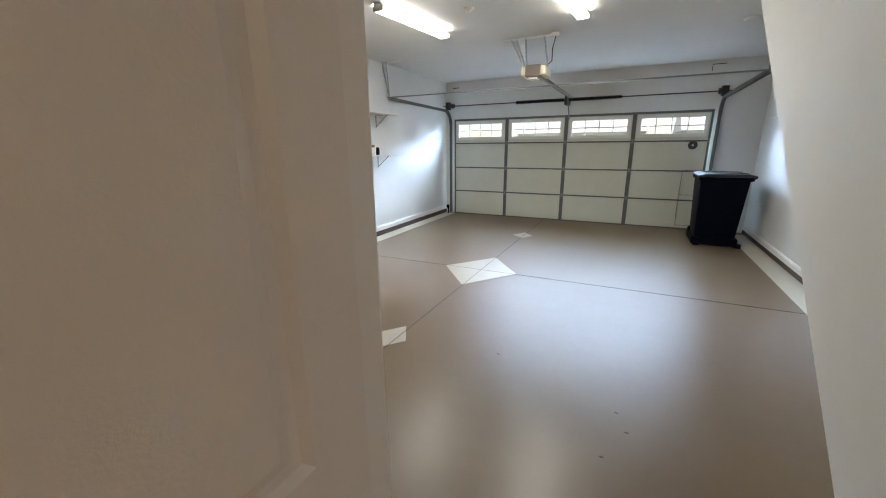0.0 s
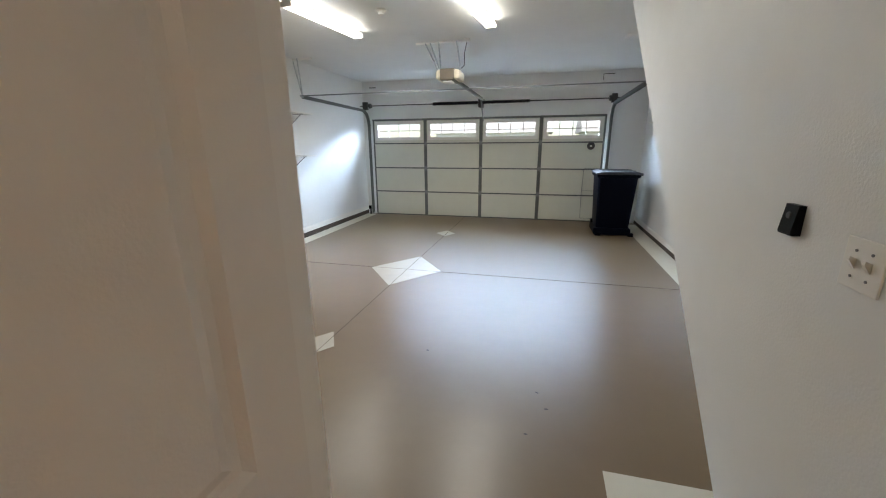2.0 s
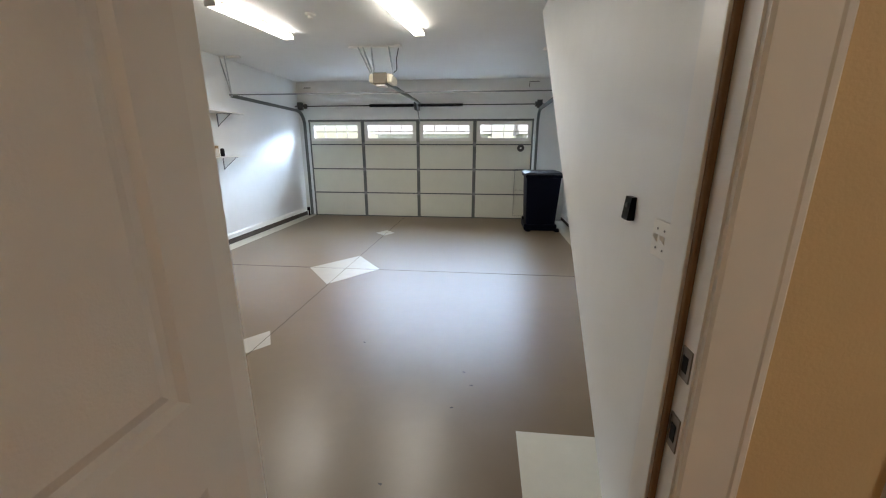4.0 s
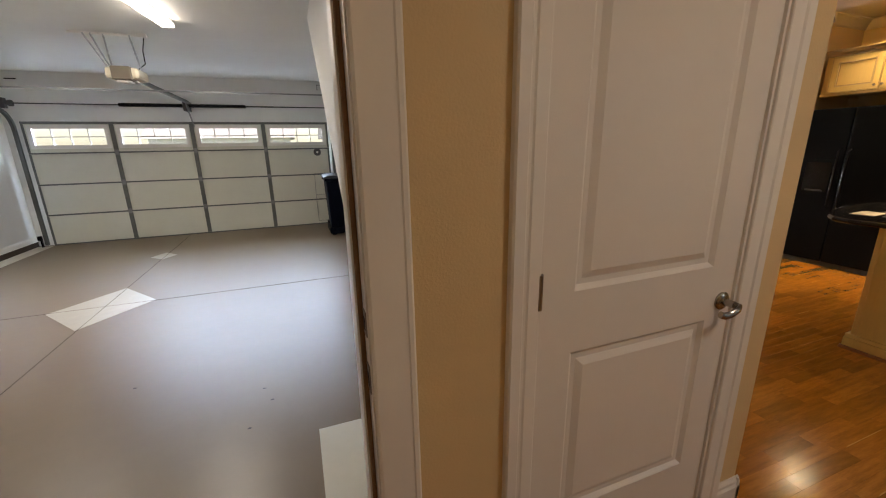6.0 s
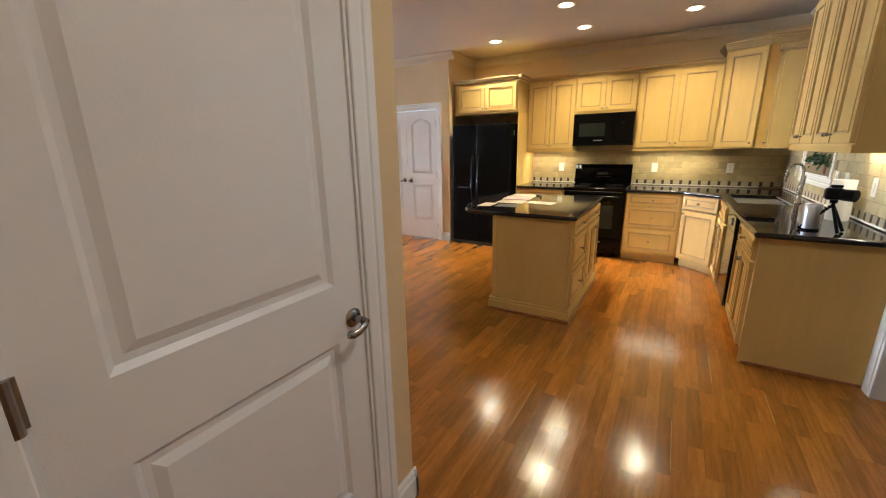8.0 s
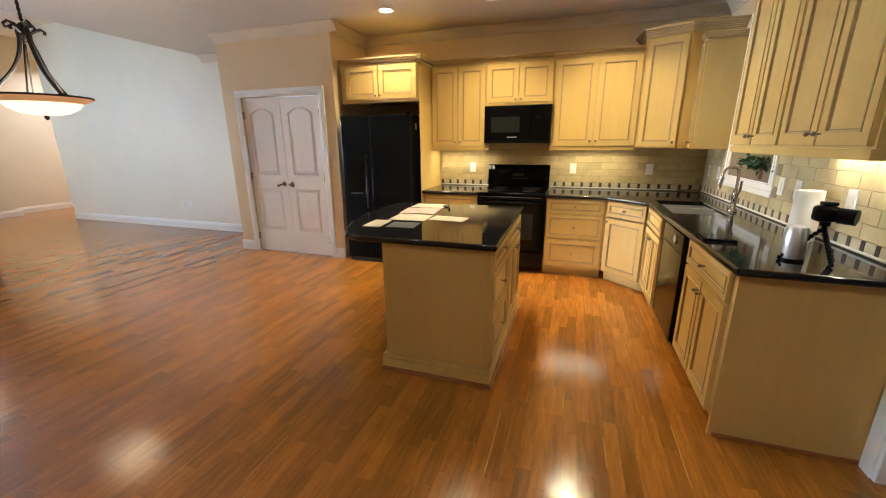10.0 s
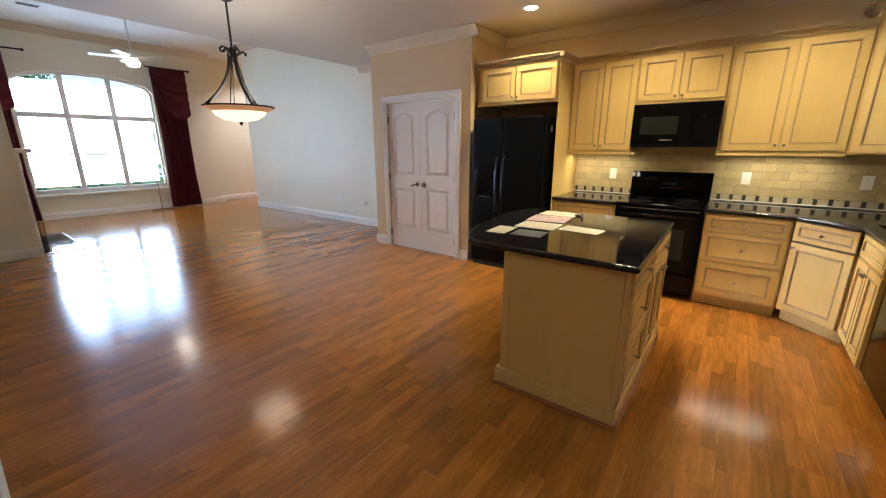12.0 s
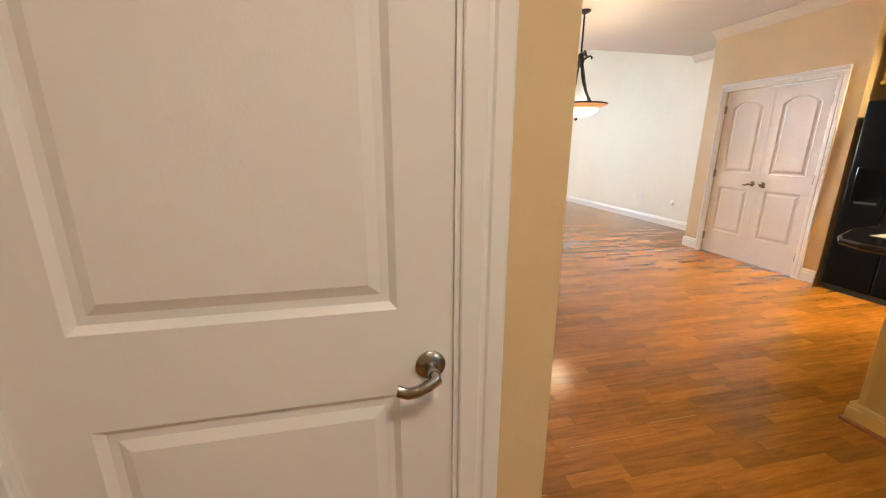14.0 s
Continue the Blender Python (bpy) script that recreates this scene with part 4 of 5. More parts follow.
part("shade", lathe(B(), [(0.242, -0.034),  (0.215, -0.07), (0.15, -0.108), (0.08, -0.122), (0.0, -0.126), (0.0, -0.118), (0.08, -0.114), (0.15, -0.1), (0.212, -0.062), (0.24, -0.032)], PX, PY, 1.83, 40), "alabaster", c, "glowing amber glass bowl", smooth=True)
part("finial", lathe(B(), [(0, 0.01), (0.022, 0.0), (0.014, -0.012), (0.018, -0.025), (0.008, -0.04), (0, -0.045)], PX, PY, 1.712), "bronze", c, smooth=True)
area("pendant_glow_up", look((PX, PY, 1.86), (PX, PY + 0.001, 3)), 0.3, 0.3, 6, (1.0, 0.85, 0.66), 160)
area("pendant_glow_down", look((PX, PY, 1.66), (PX, PY + 0.001, 0)), 0.4, 0.4, 2.2, (1.0, 0.72, 0.45), 160)

# ---- backsplash fittings ----
def plate(x, y, z, face, label="white switch plate with a rocker switch", outlet=False):
    c = thing("wall_outlet" if outlet else "light_switch", (x, y, z), label, "wall outlet" if outlet else "light switch")
    if face == "x-":
        q = lambda a, b, d0, d1, h0, h1: (x - d1, y + a, z + h0, x - d0, y + b, z + h1)
    elif face == "y-":
        q = lambda a, b, d0, d1, h0, h1: (x + a, y - d1, z + h0, x + b, y - d0, z + h1)
    elif face == "x+":
        q = lambda a, b, d0, d1, h0, h1: (x + d0, y + a, z + h0, x + d1, y + b, z + h1)
    else:
        q = lambda a, b, d0, d1, h0, h1: (x + a, y + d0, z + h0, x + b, y + d1, z + h1)
    part("plate", box(B(), *q(-0.037, 0.037, 0, 0.006, -0.06, 0.06), 0.002), "white", c)
    if outlet:
        for zz in (-0.024, 0.024):
            part("socket", box(B(), *q(-0.016, 0.016, 0.0062, 0.008, zz - 0.014, zz + 0.014), 0.002), "door", c)
    else:
        part("rocker", box(B(), *q(-0.016, 0.016, 0.0062, 0.01, -0.033, 0.033), 0.002), "door", c)
    return c


for y in (0.735, -0.515, -1.35):
    plate(10.645, y, 1.16, "x-", "white outlet plate on the travertine backsplash", True)
for x in (10.45, 10.17, 8.9, 8.68, 8.16, 7.74):
    plate(x, -1.895, 1.165, "y+", "white rocker switch plate on the travertine backsplash")
plate(10.7, 5.95, 0.44, "x-", "white outlet low on the living room wall", True)
plate(10.7, 6.15, 0.44, "x-", "white outlet low on the living room wall", True)
c = thing("vacuum_inlet", (10.7, 5.16, 0.42), "round white wall inlet low on the wall", "wall inlet")
part("plate", lathe(B(), [(0, -0.018), (0.03, -0.018), (0.045, -0.006), (0.046, 0), (0, 0)], 10.7, 5.16, 0.42, 20, "x"), "white", c, smooth=True)

# kitchen window
casing("kitchen_window_casing", "y", -1.91, 1, 9.115, 9.945, 2.45, 0.085, 1.15, True)
c = tagged(new("window_kitchen"), kind="structure")
c.matrix_basis = pose(9.53, -1.99, 1.15)
part("sash", wall(B(), "y", -2.055, -2.025, 9.116, 9.944, 1.151, 2.449, [(9.15, 9.91, 1.19, 2.41)]), "white", c)
part("pane", box(B(), 9.15, -2.043, 1.19, 9.91, -2.039, 2.41), "glass", c)
part("sill", box(B(), 9.116, -2.02, 1.151, 9.944, -1.89, 1.165, 0.003), "white", c)

# ---- things on the worktops ----
c = thing("paper_towel_roll", (8.32, -1.79, 0.92), "tall white paper towel roll standing on the worktop", "paper towel")
part("roll", lathe(B(), [(0.02, 0), (0.062, 0), (0.064, 0.01), (0.064, 0.27), (0.062, 0.28), (0.02, 0.28), (0.02, 0)], 8.32, -1.79, 0.9205, 32), "paper", c, smooth=True)
c = thing("metal_canister", (7.82, -1.54, 0.92), "brushed metal canister with a dark foot", "canister")
part("body", lathe(B(), [(0, 0.012), (0.046, 0.012), (0.047, 0.03), (0.047, 0.15), (0.04, 0.165), (0, 0.168)], 7.82, -1.54, 0.92, 28), "stainless", c, smooth=True)
part("foot", lathe(B(), [(0, 0), (0.048, 0), (0.048, 0.0115), (0, 0.0115)], 7.82, -1.54, 0.92, 28), "black", c)
c = thing("phone", (8.18, -1.33, 0.92), "black phone lying flat on the worktop", "phone")
part("body", box(B(), 8.1, -1.42, 0.9205, 8.26, -1.25, 0.936, 0.005), "black", c)
part("screen", box(B(), 8.11, -1.41, 0.9362, 8.25, -1.26, 0.9375), "gloss", c)
CX, CY = 7.78, -1.615
c = thing("action_camera", (CX, CY, 0.92), "small black camera on a bendy ball-jointed tripod", "camera")
part("body", box(B(), CX - 0.03, CY - 0.035, 1.118, CX + 0.03, CY + 0.05, 1.19, 0.016), "black", c)
part("lens", rod(B(), (CX - 0.02, CY - 0.03, 1.15), (CX - 0.06, CY - 0.075, 1.148), 0.035, 22), "black", c, smooth=True)
part("viewfinder", box(B(), CX - 0.022, CY - 0.025, 1.1905, CX + 0.022, CY + 0.03, 1.208, 0.007), "black", c)
part("mount", lathe(B(), [(0, 0.0), (0.018, 0.0), (0.02, 0.02), (0, 0.02)], CX, CY, 1.0975, 16), "black", c, smooth=True)
for k, (ex, ey) in enumerate(((0.03, 0.125), (-0.06, -0.03), (0.03, -0.075))):
    bm = B()
    for i in range(12):
        t = i / 11
        bmesh.ops.create_uvsphere(bm, u_segments=10, v_segments=7, radius=0.0105, matrix=Matrix.Translation((CX + ex * t ** 1.1, CY + ey * t, 1.088 - (1.088 - 0.932) * t)))
    part("leg", bm, "black", c, "beaded flexible black leg", smooth=True)

PTX, PTY, PTZ = 9.28, -1.955, 1.166
c = thing("potted_plant", (PTX, PTY, PTZ), "bushy dark leafy plant in a brown pot on the window sill", "plant")
part("pot", lathe(B(), [(0, 0), (0.045, 0), (0.062, 0.02), (0.066, 0.05), (0.062, 0.09), (0.068, 0.1), (0.062, 0.103), (0.056, 0.09), (0, 0.085)], PTX, PTY, PTZ, 28), "terracotta", c, smooth=True)
rnd = random.Random(4)
bm = B()
for k in range(260):
    a, e_, r = rnd.uniform(0, 6.28), rnd.uniform(-0.25, 0.9), rnd.uniform(0.03, 0.25)
    o = Vector((PTX + r * math.cos(a) * math.cos(e_), PTY + 0.06 + max(-0.05, r * math.sin(a) * math.cos(e_) * 0.45), PTZ + 0.13 + r * math.sin(e_) * 0.5 - 0.35 * r * r))
    m = Matrix.Translation(o) @ Euler((rnd.uniform(-1, 1), rnd.uniform(-1, 1), a)).to_matrix().to_4x4() @ Matrix.Scale(rnd.uniform(0.8, 1.5), 4)
    vs = [bm.verts.new(m @ Vector(v)) for v in ((0, 0, 0), (0.02, 0.012, 0.004), (0.045, 0, -0.004), (0.02, -0.012, 0.004))]
    bm.faces.new(vs)
part("foliage", bm, "leaf", c)
bm = B()
for k in range(12):
    a = 6.28 * k / 12
    tube(bm, [(PTX, PTY, PTZ + 0.08), (PTX + 0.05 * math.cos(a), PTY + 0.04 + 0.02 * math.sin(a), PTZ + 0.14), (PTX + 0.17 * math.cos(a), PTY + 0.06 + 0.05 * math.sin(a), PTZ + 0.15)], 0.0025, 5)
part("stalks", bm, "leaf", c)
# papers on the island
def sheet(x, y, w, h, rz, z=0.9205, name="paper", label="sheet of white paper lying on the island", material="cream_paper"):
    c = thing(name, (x, y, z), label, "paper", rz=rz)
    local("sheet", box(B(), -w / 2, -h / 2, 0, w / 2, h / 2, 0.0015), material, c)
    return c


sheet(8.03, 0.78, 0.23, 0.13, 4, label="small white card at the island's front edge", name="card")
sheet(8.31, 0.635, 0.25, 0.28, 3)
sheet(8.33, 0.34, 0.17, 0.27, -5)
sheet(8.87, 0.69, 0.21, 0.29, 2, label="sheet of white paper behind the glossy leaflet")
sheet(8.59, 0.67, 0.27, 0.29, 6, 0.923, "leaflet", "glossy printed leaflet with pink and grey pictures", "cardprint")
sheet(8.03, 0.58, 0.18, 0.2, 5, label="dark patterned card on the island", name="dark_card", material="darkprint")
c = thing("pen", (8.8, 0.5, 0.922), "black pen lying beside the papers", "pen")
part("barrel", rod(B(), (8.72, 0.46, 0.929), (8.92, 0.53, 0.929), 0.008, 8), "black", c, smooth=True)
part("clip", box(B(), 8.84, 0.515, 0.9212, 8.92, 0.56, 0.934, 0.004), "dgrey", c)



# ---- garage ----
def garage_door():
    D = thing("garage_door", (2.38, 8.06, GF), "closed cream insulated sectional garage door with grey steel stiles and small windows", "garage door")
    x0, x1, rows = -0.087, 4.847, 4
    h = (1.99 - GF) / rows
    w = (x1 - x0) / 4
    for r in range(rows):
        za, zb = GF + 0.01 + h * r, GF + 0.01 + h * (r + 1) - 0.004
        if zb > 1.985:
            zb = 1.985
        if r < 3:
            part("door_section", box(B(), x0, 8.075, za, x1, 8.11, zb, 0.004), "gpanel", D)
        else:
            holes = [(x0 + w * k + 0.105, x0 + w * (k + 1) - 0.105, za + 0.12, zb - 0.1) for k in range(4)]
            part("door_section", wall(B(), "y", 8.075, 8.11, x0, x1, za, zb, holes), "gpanel", D)
            for k, (a, b, c0, d0) in enumerate(holes):
                win = part("window", wall(B(), "y", 8.06, 8.0745, a - 0.052, b + 0.052, c0 - 0.05, d0 + 0.05, [(a + 0.012, b - 0.012, c0 + 0.012, d0 - 0.012)]), "white", D, "white framed garage door window")
                bm = box(B(), a, 8.082, (c0 + d0) / 2 - 0.008, b, 8.092, (c0 + d0) / 2 + 0.008)
                for j in range(1, 4):
                    xx = a + (b - a) * j / 4
                    box(bm, xx - 0.008, 8.0825, c0, xx + 0.008, 8.0915, d0)
                part("muntins", bm, "door", win)
                part("pane", box(B(), a, 8.094, c0, b, 8.097, d0), "glass", win)
        # horizontal joint rails
        part("rail", box(B(), x0, 8.062, za - 0.014, x1, 8.0748, za + 0.012, 0.003), "stile", D)
    part("rail", box(B(), x0, 8.045, 1.95, x1, 8.0748, 1.99, 0.003), "stile", D)
    for k in range(5):
        xc = x0 + w * k
        xa, xb = max(x0, xc - 0.035), min(x1, xc + 0.035)
        for r in range(rows):
            za = GF + 0.025 + h * r
            part("stile", box(B(), xa, 8.056, za, xb, 8.0615, za + h - 0.032, 0.002), "stile", D)
            if 0 < k < 4 and r:
                hg = part("hinge", box(B(), xc - 0.03, 8.05, za - 0.06, xc + 0.03, 8.0555, za + 0.03, 0.003), "steel", D)
    part("bottom_seal", box(B(), x0, 8.07, GF, x1, 8.112, GF + 0.009), "black", D)
    # dark round sticker on the door, with a pale centre
    part("lock_plate", lathe(B(), [(0, 0), (0.05, 0), (0.075, 0), (0.075, -0.006), (0.03, -0.008), (0, -0.008)], 4.6, 8.074, 1.39, 24, "y"), "dgrey", D, "round dark sticker", smooth=True)
    part("sticker_centre", lathe(B(), [(0, 0), (0.02, 0), (0.02, -0.003), (0, -0.003)], 4.6, 8.0655, 1.39, 20, "y"), "white", D)
    part("pull_rod", tube(B(), [(4.84, 8.04, 0.95), (4.5, 8.04, 0.95), (4.49, 8.04, 0.45), (4.5, 8.04, -0.07), (4.84, 8.04, -0.07)], 0.005, 6), "steel", D)
    part("pull_rod", tube(B(), [(4.49, 8.04, 0.5), (4.84, 8.04, 0.5)], 0.004, 6), "steel", D)
    return D


garage_door()
c = thing("door_track", (2.38, 7.9, 2.2), "galvanised steel garage door tracks with rear cross bar", "door track")
for s, x in ((-1, -0.16), (1, 4.92)):
    pts = [(x, 8.02, GF + 0.03), (x, 8.02, 1.86)] + [(x, 8.02 - 0.3 * (1 - math.cos(a)), 1.86 + 0.3 * math.sin(a)) for a in [math.pi / 2 * k / 8 for k in range(1, 9)]] + [(x + s * 0.05, 5.62, 2.21)]
    bm = B()
    for a, b in zip(pts, pts[1:]):
        a, b = Vector(a), Vector(b)
        L = (b - a).length
        m = Matrix.Translation((a + b) / 2) @ (b - a).to_track_quat("Z", "X").to_matrix().to_4x4()
        for off in (-0.024, 0.024):
            bmesh.ops.create_cube(bm, size=1, matrix=m @ Matrix.Translation((0, off, 0)) @ Matrix.Diagonal((0.045, 0.005, L + 0.004, 1)))
        bmesh.ops.create_cube(bm, size=1, matrix=m @ Matrix.Translation((0.022, 0, 0)) @ Matrix.Diagonal((0.004, 0.048, L + 0.004, 1)))
    part("track", bm, "stile", c)
    part("bearing_plate", box(B(), x - 0.05, 7.84, 2.18, x + 0.05, 7.93, 2.34, 0.006), "dgrey", c)
    part("cable_drum", lathe(B(), [(0, 0), (0.05, 0), (0.05, 0.045), (0, 0.045)], x + s * -0.09, 7.885, 2.26, 20, "x"), "dgrey", c)
part("cross_bar", box(box(B(), -0.25, 5.6, 2.217, 5.02, 5.622, 2.22), -0.25, 5.6, 2.2205, 5.02, 5.604, 2.234), "steel", c, "long angle iron cross bar")
for x, y in ((-0.21, 5.62),):
    part("strap", rod(B(), (x, y, 2.2), (x - 0.13, y, 2.785), 0.011, 6), "straps", c)
    part("strap", rod(B(), (x, y, 2.2), (x - 0.02, y - 0.04, 2.785), 0.011, 6), "straps", c)
    part("ceiling_angle", box(B(), -0.32, 5.58, 2.76, 0.02, 5.62, 2.789), "white", c)
part("strap", rod(B(), (4.97, 5.62, 2.2), (4.97, 5.62, 2.785), 0.011, 6), "steel", c)
c = thing("torsion_spring_shaft", (2.38, 7.885, 2.26), "steel torsion shaft with black springs above the garage door", "torsion spring")
part("shaft", rod(B(), (-0.28, 7.885, 2.26), (5.1, 7.885, 2.26), 0.011, 12), "dgrey", c)
for a, b in ((1.38, 2.33), (2.43, 3.38)):
    bm = B()
    n = int((b - a) / 0.0125)
    for k in range(n):
        lathe(bm, [(0.028, 0), (0.034, 0.004), (0.028, 0.009)], a + 0.0125 * k, 7.885, 2.26, 14, "x")
    part("spring", bm, "black", c, "black coil spring", smooth=True)
part("centre_bracket", box(B(), 2.34, 7.86, 2.17, 2.42, 8.115, 2.33, 0.004), "dgrey", c)
c = thing("header_wall_hook", (4.85, 8.1, 2.72), "thin black metal hook high on the wall", "hook")
part("hook", tube(B(), [(4.72, 8.113, 2.62), (4.72, 8.11, 2.72), (4.92, 8.11, 2.72)], 0.006, 6), "black", c)
c = thing("wall_hook", (-0.05, 8.1, 2.66), "thin black metal hook high on the wall", "hook")
part("hook", tube(B(), [(-0.15, 8.11, 2.66), (0.0, 8.11, 2.66)], 0.009, 6), "black", c)

# opener
c = thing("door_opener", (2.36, 5.1, 2.3), "beige and grey garage door opener hung on steel straps", "garage door opener")
part("housing", box(B(), 2.2, 4.9, 2.3, 2.52, 5.25, 2.42, 0.03), "beige", c)
part("cover", box(B(), 2.265, 4.872, 2.288, 2.455, 5.262, 2.428, 0.012), "taupe", c, "dark taupe centre cover")
part("lens", box(B(), 2.3, 4.9, 2.262, 2.42, 5.08, 2.2845, 0.006), "white", c)
part("rail", box(B(), 2.345, 5.25, 2.33, 2.385, 8.06, 2.37, 0.003), "steel", c)
part("chain", box(box(B(), 2.35, 5.25, 2.373, 2.354, 7.9, 2.38), 2.376, 5.25, 2.373, 2.38, 7.9, 2.38), "dgrey", c)
part("trolley_arm", rod(B(), (2.365, 7.7, 2.32), (2.365, 8.06, 1.95), 0.012, 8), "steel", c)
for a, b in (((2.2, 5.08, 2.42), (1.98, 5.2, 2.81)), ((2.22, 5.12, 2.42), (2.17, 5.2, 2.81)), ((2.5, 5.1, 2.42), (2.42, 5.2, 2.81)), ((2.22, 5.08, 2.42), (2.05, 5.2, 2.81))):
    part("strap", rod(B(), a, b, 0.01, 6), "straps", c, "perforated steel strap")
part("ceiling_angle", box(box(B(), 1.84, 5.19, 2.8, 2.6, 5.22, 2.805), 1.84, 5.215, 2.8, 2.6, 5.22, 2.829), "white", c)
part("cable", tube(B(), [(2.46, 5.1, 2.42), (2.54, 5.14, 2.5), (2.53, 5.18, 2.65), (2.56, 5.2, 2.8)], 0.006, 6), "black", c, "black power cord", smooth=True)
opener = c
part("socket_box", box(B(), 2.51, 5.14, 2.79, 2.6, 5.188, 2.829, 0.003), "white", c)

opener.matrix_basis = pose(2.42, 5.1, 2.261)
for x in (1.19, 2.99):
    c = thing("strip_light", (x, 4.235, GC), "lit white wraparound ceiling strip light", "ceiling light", "garage strip lights")
    part("housing", box(B(), x - 0.045, 3.61, 2.797, x + 0.045, 4.86, 2.829, 0.004), "white", c)
    part("diffuser", box(B(), x - 0.06, 3.63, 2.752, x + 0.06, 4.84, 2.796, 0.016), "tube", c, "glowing prismatic diffuser")
    for y in (3.61, 4.84):
        part("end_cap", box(B(), x - 0.063, y, 2.748, x + 0.063, y + 0.02, 2.797, 0.005), "white", c)
    c.matrix_basis = pose(1.32 if x < 2 else 2.96, 3.87, GC - 0.039, 0, 0, -7)
c = thing("smoke_detector", (1.98, 3.82, GC), "small white smoke detector on the ceiling", "smoke detector")
part("base", lathe(B(), [(0, 0), (0.055, 0), (0.055, -0.012), (0.03, -0.022), (0.03, -0.045), (0, -0.05)], 1.98, 3.82, GC - 0.001, 20), "white", c, smooth=True)
c = thing("ceiling_outlet", (4.72, 5.6, GC), "small round grey fitting on the ceiling", "ceiling fitting")
part("cover", lathe(B(), [(0, 0), (0.08, 0), (0.08, -0.03), (0, -0.035)], 4.72, 5.6, GC - 0.001, 20), "gwall", c, smooth=True)

for z, l in ((1.925, "empty white wall shelf on metal brackets"), (1.262, "white wall shelf on metal brackets carrying a box")):
    c = thing("wall_shelf", (GX0, 4.9, z), l, "shelf", "garage wall shelves")
    part("board", box(B(), GX0, 4.2, z, GX0 + 0.3, 5.6, z + 0.018, 0.002), "white", c)
    for y in (4.45, 5.35):
        bm = box(B(), GX0, y - 0.01, z - 0.2, GX0 + 0.006, y + 0.01, z - 0.001)
        box(bm, GX0 + 0.0065, y - 0.01, z - 0.008, GX0 + 0.26, y + 0.01, z - 0.001)
        rod(bm, (GX0 + 0.01, y, z - 0.18), (GX0 + 0.22, y, z - 0.012), 0.006, 6)
        part("bracket", bm, "steel", c)
c = thing("cardboard_box", (-0.2, 4.85, 1.28), "small open cardboard box on the shelf", "box")
part("body", wall(box(B(), -0.27, 4.84, 1.2805, -0.12, 4.99, 1.284), "x", -0.27, -0.265, 4.84, 4.99, 1.284, 1.44), "cardboard", c)
part("side", box(B(), -0.264, 4.84, 1.285, -0.12, 4.845, 1.44), "cardboard", c)
part("side", box(B(), -0.264, 4.985, 1.285, -0.12, 4.99, 1.44), "cardboard", c)
part("front", box(B(), -0.124, 4.8455, 1.285, -0.12, 4.9845, 1.4), "paper", c, "white torn box front")
c = thing("small_jar", (-0.16, 5.12, 1.28), "small dark jar beside the cardboard box", "jar")
part("body", lathe(B(), [(0, 0), (0.03, 0), (0.03, 0.1), (0.02, 0.12), (0, 0.12)], -0.16, 5.12, 1.2805, 16), "black", c, smooth=True)
c = thing("coat_rail", (5.57, 7.4, 1.8), "short white shelf rail on the garage wall", "wall rail")
part("board", box(B(), 5.5, 6.2, 1.78, 5.571, 7.6, 1.8, 0.003), "white", c)
c = thing("floor_sensor", (-0.12, 7.95, 0), "small black door sensor near the floor", "sensor")
part("bracket", box(B(), -0.22, 7.96, GF, -0.2, 8.0, 0.0, 0.002), "black", c)
part("body", box(B(), -0.24, 7.93, -0.02, -0.18, 7.97, 0.06, 0.005), "black", c)

# wheeled bin
c = thing("wheeled_bin", (4.98, 7.05, GF), "large dark wheeled refuse bin with hinged lid", "refuse bin")
bm = B()
lo = [(4.67, 6.8), (5.2, 6.8), (5.2, 7.4), (4.67, 7.4)]
hi = [(4.63, 6.74), (5.26, 6.74), (5.26, 7.46), (4.63, 7.46)]
va = [bm.verts.new((*p, GF + 0.06)) for p in lo]
vb = [bm.verts.new((*p, 0.9)) for p in hi]
bm.faces.new(va)
bm.faces.new(vb)
for k in range(4):
    bm.faces.new((va[k], va[(k + 1) % 4], vb[(k + 1) % 4], vb[k]))
bmesh.ops.recalc_face_normals(bm, faces=bm.faces)
bmesh.ops.bevel(bm, geom=list(bm.edges), offset=0.03, segments=3, affect="EDGES", profile=0.5)
part("body", bm, "binblue", c, smooth=True)
part("rim", box(B(), 4.605, 6.71, 0.87, 5.29, 7.49, 0.925, 0.015), "binblue", c)
bm = prism(B(), [(4.59, 0.926), (5.31, 0.926), (5.32, 0.95), (5.22, 0.975), (4.68, 0.975), (4.59, 0.95)], "y", 6.69, 7.5)
bmesh.ops.bevel(bm, geom=list(bm.edges), offset=0.008, segments=2, affect="EDGES", profile=0.5)
part("lid", bm, "binlid", c, "black bin lid")
for y in (6.9, 7.25):
    part("lid_rib", box(B(), 4.7, y, 0.9755, 5.24, y + 0.03, 0.983, 0.003), "binlid", c)
part("base_frame", box(B(), 4.63, 6.77, GF + 0.02, 5.24, 7.42, GF + 0.14, 0.02), "binblue", c)
for x in (4.66, 5.24):
    part("wheel", lathe(B(), [(0, -0.025), (0.08, -0.025), (0.1, -0.012), (0.1, 0.012), (0.08, 0.025), (0, 0.025)], x, 7.38, GF + 0.1, 22, "x"), "black", c, smooth=True)
for x in (4.66, 5.2):
    part("foot", box(B(), x, 6.76, GF, x + 0.09, 6.85, GF + 0.06, 0.01), "binblue", c)
part("handle", tube(B(), [(5.28, 7.4, 0.9), (5.33, 7.42, 0.92), (5.33, 6.8, 0.92), (5.28, 6.8, 0.9)], 0.014, 8), "binblue", c)

